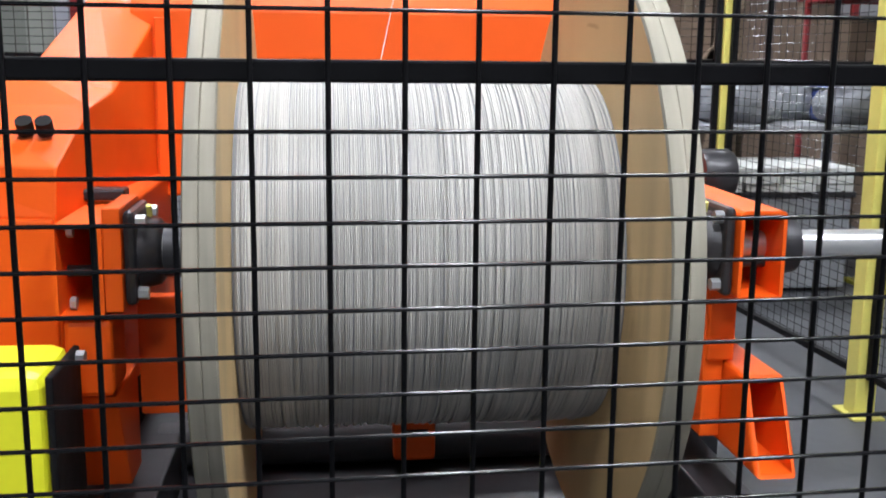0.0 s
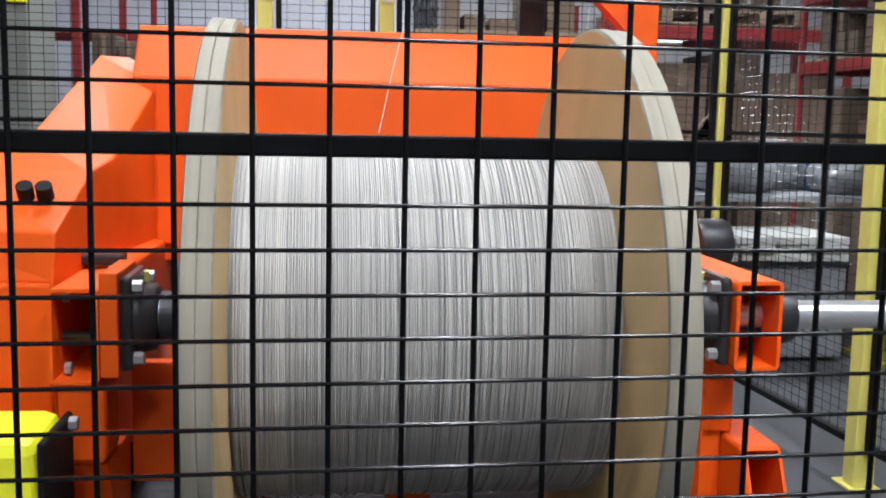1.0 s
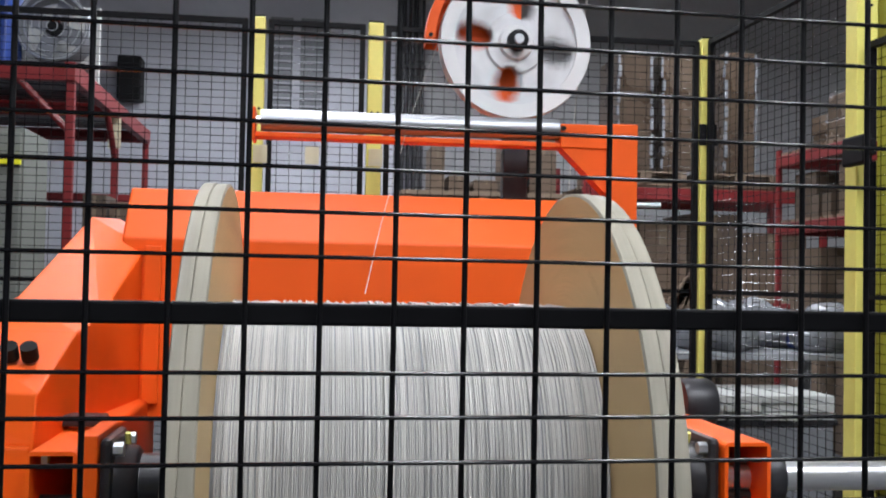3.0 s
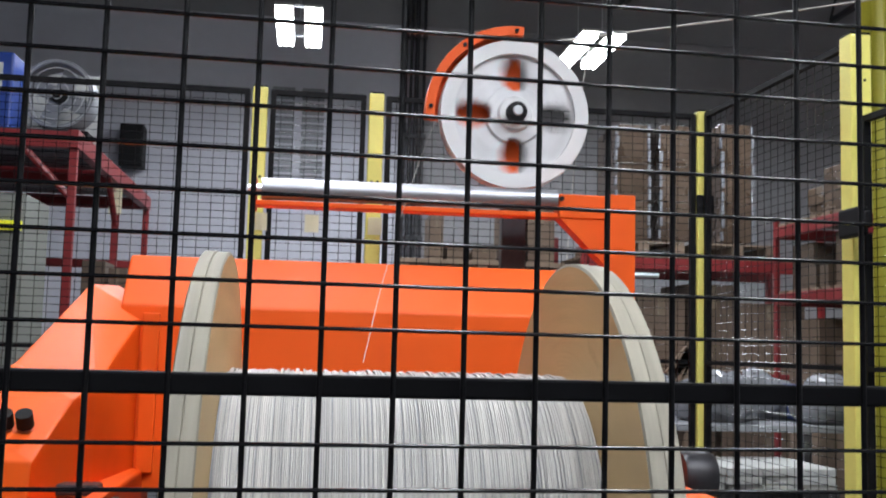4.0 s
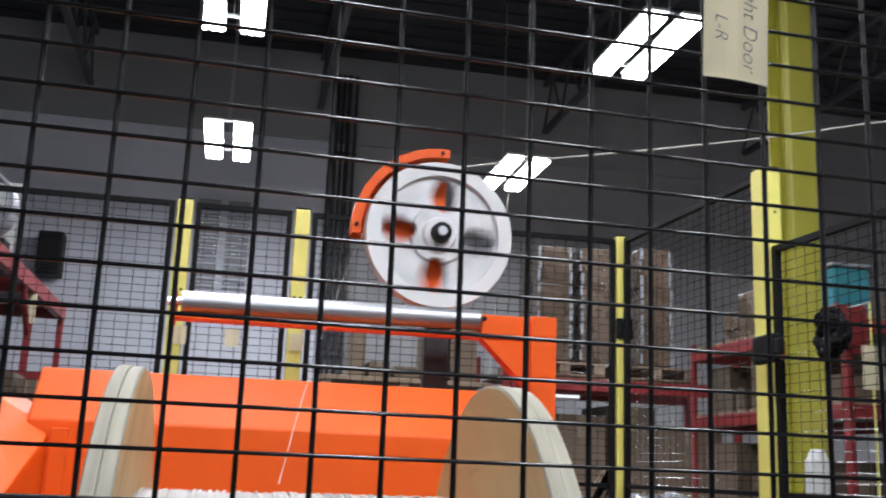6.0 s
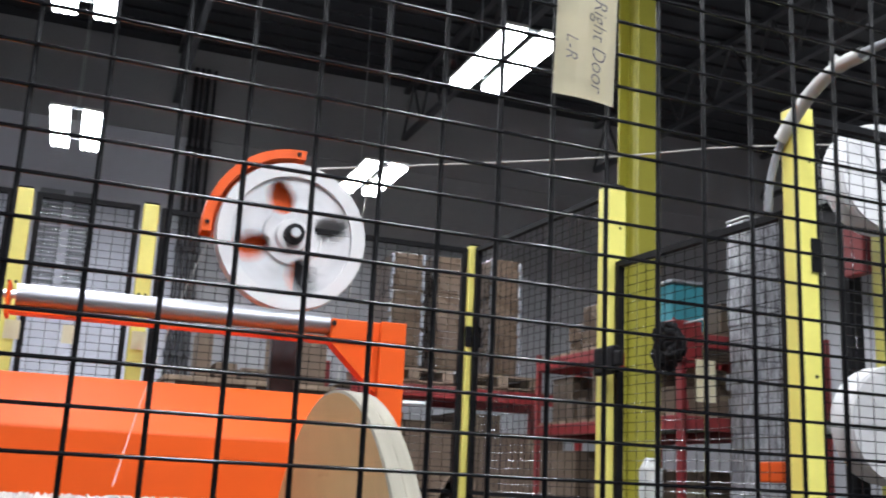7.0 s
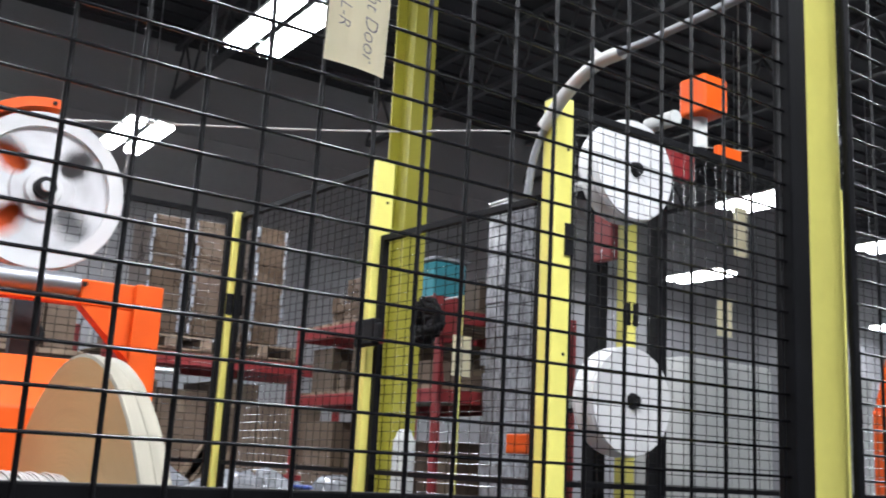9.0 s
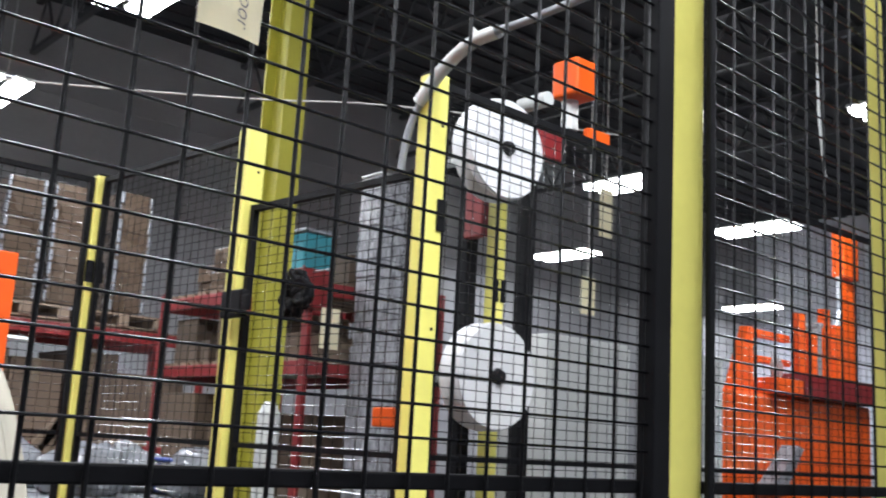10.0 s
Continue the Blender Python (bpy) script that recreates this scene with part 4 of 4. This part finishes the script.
for a, b, c in ((2.26, 2.8, 0.8), (2.84, 3.4, 0.72), (3.45, 4.2, 0.84)):
    carton(a, b, 7.6, 8.3, 0.0, c, "large brown carton under the rack")

# a bay that runs away from the fence, its long side open
def side_rack(x0, x1, y0, y1, levels, h):
    t = thing("pallet_rack", ((x0 + x1) / 2, (y0 + y1) / 2, 0), "red pallet rack with cartons and pale boxes", "pallet rack", "storage racks")
    for x in (x0, x1):
        for y in (y0, y1):
            part("upright", cube(x - 0.018, x + 0.018, y - 0.02, y + 0.02, 0, h, bevel=0.003), RACK, t)
    for z in levels:
        for x in (x0, x1):
            part("beam", cube(x - 0.02, x + 0.02, y0 + 0.021, y1 - 0.021, z - 0.085, z, bevel=0.004), RACK, t)
        for y in (y0, y1):
            part("beam", cube(x0 + 0.021, x1 - 0.021, y - 0.02, y + 0.02, z - 0.085, z - 0.002, bevel=0.004), RACK, t)
        n = 12
        for k in range(n):
            y = y0 + 0.03 + (y1 - y0 - 0.06) * k / n
            part("deck_board", cube(x0 - 0.015, x1 + 0.015, y, y + 0.12, z + 0.001, z + 0.02), PALLET, t)
    part("corner_plate", cube(x0 - 0.03, x0 + 0.09, y0 - 0.03, y0 - 0.0205, levels[-1] - 0.22, levels[-1] + 0.03, bevel=0.003), RACK, t)
    part("tie_bar", cyl((x0 - 0.06, y0 - 0.02, levels[-1] + 0.08), (x0 + 0.03, y0 - 0.035, levels[0] + 0.02), 0.009, 6), RACK, t)
    return t


side_rack(3.41, 4.5, 4.53, 6.49, (1.61, 2.11), 2.16)
for ya, yb, x, z in ((4.62, 4.82, 3.5, 1.76), (4.85, 5.05, 3.6, 1.82), (5.1, 5.32, 3.55, 1.98), (5.34, 5.75, 3.48, 2.0), (5.78, 5.9, 3.44, 1.79), (5.93, 6.06, 3.43, 1.79), (6.1, 6.42, 3.5, 1.97)):
    carton(x, x + 0.6, ya, yb, 1.632, z)
for ya, yb, x, z in ((4.66, 5.0, 3.6, 0.95), (5.05, 5.4, 3.5, 1.3), (5.45, 5.9, 3.55, 1.2), (5.95, 6.4, 3.46, 1.42)):
    carton(x, x + 0.7, ya, yb, 0.0, z, "large brown carton under the rack")
for ya, yb, x, z in ((5.35, 5.6, 3.5, 2.42), (5.68, 6.1, 3.55, 2.5), (6.13, 6.42, 3.6, 2.4)):
    wrapped_load(x, x + 0.5, ya, yb, 2.132, z, "pale goods under crinkled wrap")
t = thing("tote_box", (3.64, 4.95, 2.132), "teal plastic tote on the rack", "tote box")
part("tub", cube(3.50, 3.75, 4.75, 5.1, 2.132, 2.46, bevel=0.02), TEAL, t)
part("lid", cube(3.48, 3.77, 4.73, 5.12, 2.461, 2.485, bevel=0.01), GREY, t)
carton(3.9, 4.2, 4.8, 5.15, 2.132, 2.38)


def wrapped_column(x0, x1, y0, y1, h):
    t = thing("wrapped_load", ((x0 + x1) / 2, (y0 + y1) / 2, 0), "tall pale load in many layers of glossy stretch wrap", "wrapped pallet load", "wrapped loads")
    rng = random.Random(11)
    n = 26
    for k in range(n):
        z = h * k / n
        j = rng.uniform(-0.012, 0.012)
        part("layer", cube(x0 + j, x1 + j, y0 + j, y1, z, z + h / n, bevel=0.01), CRINKLE, t)
    part("top_cap", cube(x0 - 0.01, x1 + 0.01, y0 - 0.01, y1, h + 0.006, h + 0.02, bevel=0.004), OFFWHITE, t)
    return t


wrapped_column(3.70, 4.02, 4.25, 4.45, 2.8)
t = thing("post_box", (3.25, 4.22, 0), "red control box on a thin post", "control box")
part("post", cube(3.235, 3.265, 4.25, 4.28, 0, 1.89), RACK, t)
part("box", cube(3.15, 3.34, 4.2, 4.32, 1.89, 2.12, bevel=0.008), RACK, t)
paper_note(3.22, 1.87, 0.13, 0.23, 4.0, [], "cream card tag hung on a yellow cord")
t = thing("hanging_cord", (3.22, 4.004, 1.2), "thin yellow cord behind the card", "cord")
part("cord", cyl((3.22, 4.006, 0.6), (3.22, 4.006, 2.1), 0.006, 6), YELLOW, t)
part("hook", cyl((3.22, 4.006, 2.1), (3.22, 4.24, 2.1), 0.006, 6), GALV, t)

# bins, bags and boards low behind the fence
for k, (bx, by) in enumerate(((2.2, 4.7), (2.55, 5.0), (2.85, 4.6), (1.95, 5.3))):
    t = thing("plastic_bag", (bx, by, 0.75), "crumpled pale plastic bag of scrap", "plastic bag", "scrap bags")
    bm = bmesh.new()
    bmesh.ops.create_icosphere(bm, subdivisions=4, radius=0.2)
    for v in bm.verts:
        d = noise.noise(v.co * 9 + Vector((k, 0, 0))) * 0.05 + noise.noise(v.co * 22) * 0.02
        v.co = v.co.normalized() * (0.2 + d)
        v.co = Vector((bx + v.co.x * 1.2, by + v.co.y, 0.90 + max(v.co.z, -0.145) * 0.8))
    part("bag", bm, WRAP, t, smooth=True)
t = thing("work_table", (2.4, 4.9, 0), "low steel work table under the scrap bags", "table")
part("top", cube(1.75, 3.15, 4.4, 5.5, 0.75, 0.784, bevel=0.004), GREY, t)
for x in (1.8, 3.1):
    for y in (4.45, 5.45):
        part("leg", cube(x - 0.025, x + 0.025, y - 0.025, y + 0.025, 0, 0.749), GREY, t)
t = thing("white_canister", (2.64, 3.62, 0.0), "slim white plastic canister beside the column", "canister")
part("drum", cyl((2.64, 3.62, 0), (2.64, 3.62, 1.26), 0.055, 32), OFFWHITE, t, smooth=True)
part("neck", cyl((2.64, 3.62, 1.26), (2.64, 3.62, 1.31), 0.05, 32, 0.028), OFFWHITE, t, smooth=True)
t = thing("blue_bin", (2.76, 4.7, 0.785), "small blue plastic bin on the table", "bin")
part("tub", cube(2.68, 2.85, 4.62, 4.9, 0.785, 0.97, bevel=0.03), BLUE, t)
part("rim", cube(2.66, 2.87, 4.60, 4.92, 0.971, 0.99, bevel=0.008), BLUE, t)
t = thing("grey_crate", (2.1, 4.2, 0), "low grey plastic crate on the floor", "crate")
part("body", cube(1.8, 2.48, 3.95, 4.5, 0.02, 0.47, bevel=0.012), GREY, t)
part("rim", cube(1.785, 2.495, 3.935, 4.515, 0.471, 0.5, bevel=0.006), CAST, t)
t = thing("tile_stack", (2.1, 4.2, 0.5), "pale tiles stacked loosely on the grey crate", "tile stack")
rng2 = random.Random(8)
for k in range(3):
    for i in range(4):
        j = rng2.uniform(-0.015, 0.015)
        part("tile", cube(1.74 + 0.185 * i + j, 1.915 + 0.185 * i + j, 3.92 + j, 4.45 + j, 0.501 + 0.04 * k, 0.537 + 0.04 * k, bevel=0.004), OFFWHITE, t)
for k in range(4):
    t = thing("plank", (2.3, 7.2, 0.3), "rough wooden plank leaning on the rack", "plank", "leaning planks")
    m = Matrix.Translation((2.1 + 0.28 * k, 7.25, 0.0)) @ Matrix.Rotation(radians(38 - 9 * k), 4, "Y")
    part("board", cube(-0.05, 0.05, -0.02, 0.02, 0.0, 1.5 - 0.1 * k, m=m), PALLET, t)

# a workbench with boxes along the back
t = thing("packing_bench", (1.5, 8.2, 0), "wooden packing bench against the back wall", "bench")
part("top", cube(0.7, 2.15, 7.9, 8.7, 1.87, 1.91, bevel=0.004), PALLET, t)
for x in (0.75, 1.42, 2.1):
    for y in (7.95, 8.65):
        part("leg", cube(x - 0.04, x + 0.04, y - 0.04, y + 0.04, 0, 1.869), PALLET, t)
part("shelf", cube(0.7, 2.15, 7.9, 8.7, 0.9, 0.94), PALLET, t)
for a, b, c in ((0.96, 1.08, 2.30), (1.12, 1.3, 2.05), (1.34, 1.55, 2.02), (1.60, 1.81, 2.38), (1.83, 2.07, 2.40)):
    carton(a, b, 8.0, 8.4, 1.911, c)
t = thing("machine_wheel", (1.78, 7.95, 1.93), "small grey rubber wheel on the bench", "wheel")
part("tyre", lathe([(0, 0.03), (0, 0.09), (0.01, 0.1), (0.04, 0.1), (0.05, 0.09), (0.05, 0.03)], "y", (1.72, 7.92, 2.013), 32), RUBBER, t, smooth=True)

# conduits and louvred panels on the back wall
for cx, cr in ((1.137, 0.03), (1.22, 0.022), (1.30, 0.03), (1.40, 0.022)):
    t = thing("wall_conduit", (cx, 12.93, 0.4), "dark steel conduit running up the back wall", "conduit", "wall conduits")
    part("pipe", cyl((cx, 12.93, 0.4), (cx, 12.93, 6.6), cr, 12), CAST, t, smooth=True)
    for z in (1.2, 2.6, 4.0, 5.4):
        part("clip", cube(cx - cr - 0.012, cx + cr + 0.012, 12.89 - 0.004, 12.985, z, z + 0.05), CAST, t)
for cx in (-0.5, -0.1):
    t = thing("wall_louvre", (cx, 12.95, 3.6), "grey louvred panel on the back wall", "louvre", "wall louvres")
    part("backing", cube(cx - 0.15, cx + 0.15, 12.96, 12.99, 3.4, 4.62), GREY, t)
    for k in range(12):
        part("slat", cube(cx - 0.15, cx + 0.15, 12.925, 12.959, 3.42 + 0.1 * k, 3.44 + 0.1 * k, bevel=0.003), WALL, t)

# ---------------------------------------------------------------- red mezzanine rack
t = thing("mezzanine_rack", (-2.0, 6.9, 0), "red steel storage platform with a slatted deck", "storage platform")
for x in (-3.2, -1.48):
    for y in (5.5, 6.9, 8.25):
        part("upright", cube(x - 0.024, x + 0.024, y - 0.024, y + 0.024, 0, 2.268, bevel=0.004), RACK, t)
    part("side_beam", cube(x - 0.03, x + 0.03, 5.45, 8.3, 2.27, 2.378, bevel=0.004), RACK, t)
for y in (5.5, 6.9, 8.25):
    part("cross_beam", cube(-3.168, -1.512, y - 0.03, y + 0.03, 2.27, 2.368, bevel=0.004), RACK, t)
for k in range(12):
    y = 5.56 + k * 0.225
    part("deck_board", cube(-3.165, -1.515, y, y + 0.17, 2.373, 2.393), CAST, t)
part("knee_brace", cyl((-1.48, 5.5, 1.968), (-1.78, 5.5, 2.278), 0.022, 8), RACK, t)
part("knee_brace", cyl((-1.48, 6.9, 1.968), (-1.48, 6.55, 2.278), 0.022, 8), RACK, t)
part("lower_beam", cube(-1.50, -1.46, 5.54, 8.21, 1.05, 1.12), RACK, t)
part("lower_beam", cube(-3.16, -1.52, 8.23, 8.27, 1.75, 1.82), RACK, t)
paper_note(-1.48, 2.268, 0.09, 0.22, 6.86, [], "cream label sheet on a red upright")

t = thing("blue_carton", (-2.09, 5.8, 2.393), "blue plastic crate on the platform", "crate")
part("crate", cube(-2.28, -1.90, 5.65, 6.0, 2.394, 2.88, bevel=0.015), BLUE, t)
part("label_sheet", cube(-2.06, -1.96, 5.646, 5.649, 2.65, 2.81), OFFWHITE, t)
# a plastic drum on its side; grille, blades and motor are invented
t = thing("drum_fan", (-1.70, 6.0, 2.393), "plastic drum on its side on the platform, modelled as a grey fan with a grille", "fan")
C = Vector((-1.70, 5.9, 2.693))
part("shroud", lathe([(0, 0.2), (0, 0.225), (0.22, 0.225), (0.22, 0.2)], "y", C, 40), GREY, t, smooth=True)
for k in range(5):
    part("grille_ring", lathe([(-0.006, 0.03 + 0.045 * k), (-0.006, 0.036 + 0.045 * k), (-0.001, 0.036 + 0.045 * k), (-0.001, 0.03 + 0.045 * k)], "y", C, 32), GALV, t)
for k in range(4):
    m = Matrix.Translation(C) @ Matrix.Rotation(k * math.pi / 2 + 0.4, 4, "Y")
    part("blade", cube(0.02, 0.18, 0.08, 0.1, -0.05, 0.05, m=m), GREY, t)
part("motor", cyl(C + Vector((0, 0.07, 0)), C + Vector((0, 0.2, 0)), 0.05, 20), RUBBER, t)
part("stand", cube(C.x - 0.2, C.x + 0.2, C.y + 0.02, C.y + 0.2, 2.394, 2.467, bevel=0.006), BLACK, t)
t = thing("white_board", (-1.72, 6.6, 2.393), "white panel leaning on the platform", "panel")
part("panel", cube(-2.15, -1.53, 6.5, 6.53, 2.394, 2.97, bevel=0.004), OFFWHITE, t)

t = thing("wall_speaker", (-1.7, 12.9, 3.6), "black loudspeaker on the back wall", "loudspeaker")
part("case", cube(-2.56, -2.26, 12.62, 12.93, 3.38, 3.94, bevel=0.02), RUBBER, t)
part("grille", cube(-2.54, -2.28, 12.612, 12.619, 3.41, 3.91), RUBBER, t)
part("bracket", cube(-2.46, -2.36, 12.931, 12.999, 3.6, 3.75), RUBBER, t)

steel_cabinet(-2.3, -1.50, 4.6, 5.1, 1.87, label="grey steel cabinet with a lime bar", material=DULL_GREY)
t = thing("lime_strip", (-1.8, 4.59, 1.68), "lime green bar across the cabinet", "bar light")
part("bar", cube(-2.3, -1.502, 4.575, 4.599, 1.675, 1.725, bevel=0.004), LEMON, t)
for a, b, c in ((-1.44, -1.3, 1.62), (-1.28, -1.17, 1.58)):
    carton(a, b, 5.7, 6.0, 1.125, c, "dark carton under the platform")
t = thing("shelf_board", (-1.3, 5.85, 1.1), "plain shelf on two posts below the platform", "shelf")
part("board", cube(-1.5, -1.1, 5.65, 6.1, 1.1, 1.124), GREY, t)
for x in (-1.36, -1.12):
    part("leg", cube(x - 0.015, x + 0.015, 5.9, 5.93, 0, 1.099), GREY, t)

# cord from the lamp behind the sheave
t = thing("hanging_cord", (2.65, 9.6, 2.9), "thin pale cord down from the lamp", "cord")
rope("cord", [(2.83, 9.6, 4.53), (2.76, 9.6, 4.1), (2.65, 9.6, 2.91), (2.55, 9.6, 1.2), (2.5, 9.6, 0.005)], 0.008, CORD, t)

# black pillow block beyond the arm
t = thing("pillow_block", (0.99, 2.0, 0), "black pillow block on a grey stand behind the arm", "bearing")
part("stand", cube(0.96, 1.05, 1.95, 2.08, 0, 0.77, bevel=0.006), CAST, t)
part("cap", lathe([(0.965, 0.03), (0.965, 0.062), (0.98, 0.07), (1.04, 0.07), (1.055, 0.062), (1.055, 0.03)], "x", (0, 2.0, 0.81), 32), CAST, t, smooth=True)


def motions():
    """The sheave and the reel turn with the running wire."""
    marks = [0.0, 0.44, 0.88, 1.31, 1.74, 2.16, 2.57, 2.96, 3.32, 3.66, 4.0, 4.42, 4.84, 5.28, 5.64, 5.98, 6.33, 6.69, 7.08, 7.43, 7.74, 8.03, 8.31, 8.59, 8.87, 9.14, 9.42, 9.70, 9.98, 10.26]
    times = [k / FPS for k in range(301)]
    turn = [float(np.interp(s, marks, [90.0 * k for k in range(len(marks))])) + 900.0 * s for s in times]
    walk(SHEAVE, [(s, pose(WH.x, WH.y, WH.z, 0, a + 45, 0)) for s, a in zip(times, turn)])
    walk(REEL, [(s, pose(0.136, AX_Y, AX_Z, -0.62 * a, 0, 0)) for s, a in zip(times, turn)])


motions()
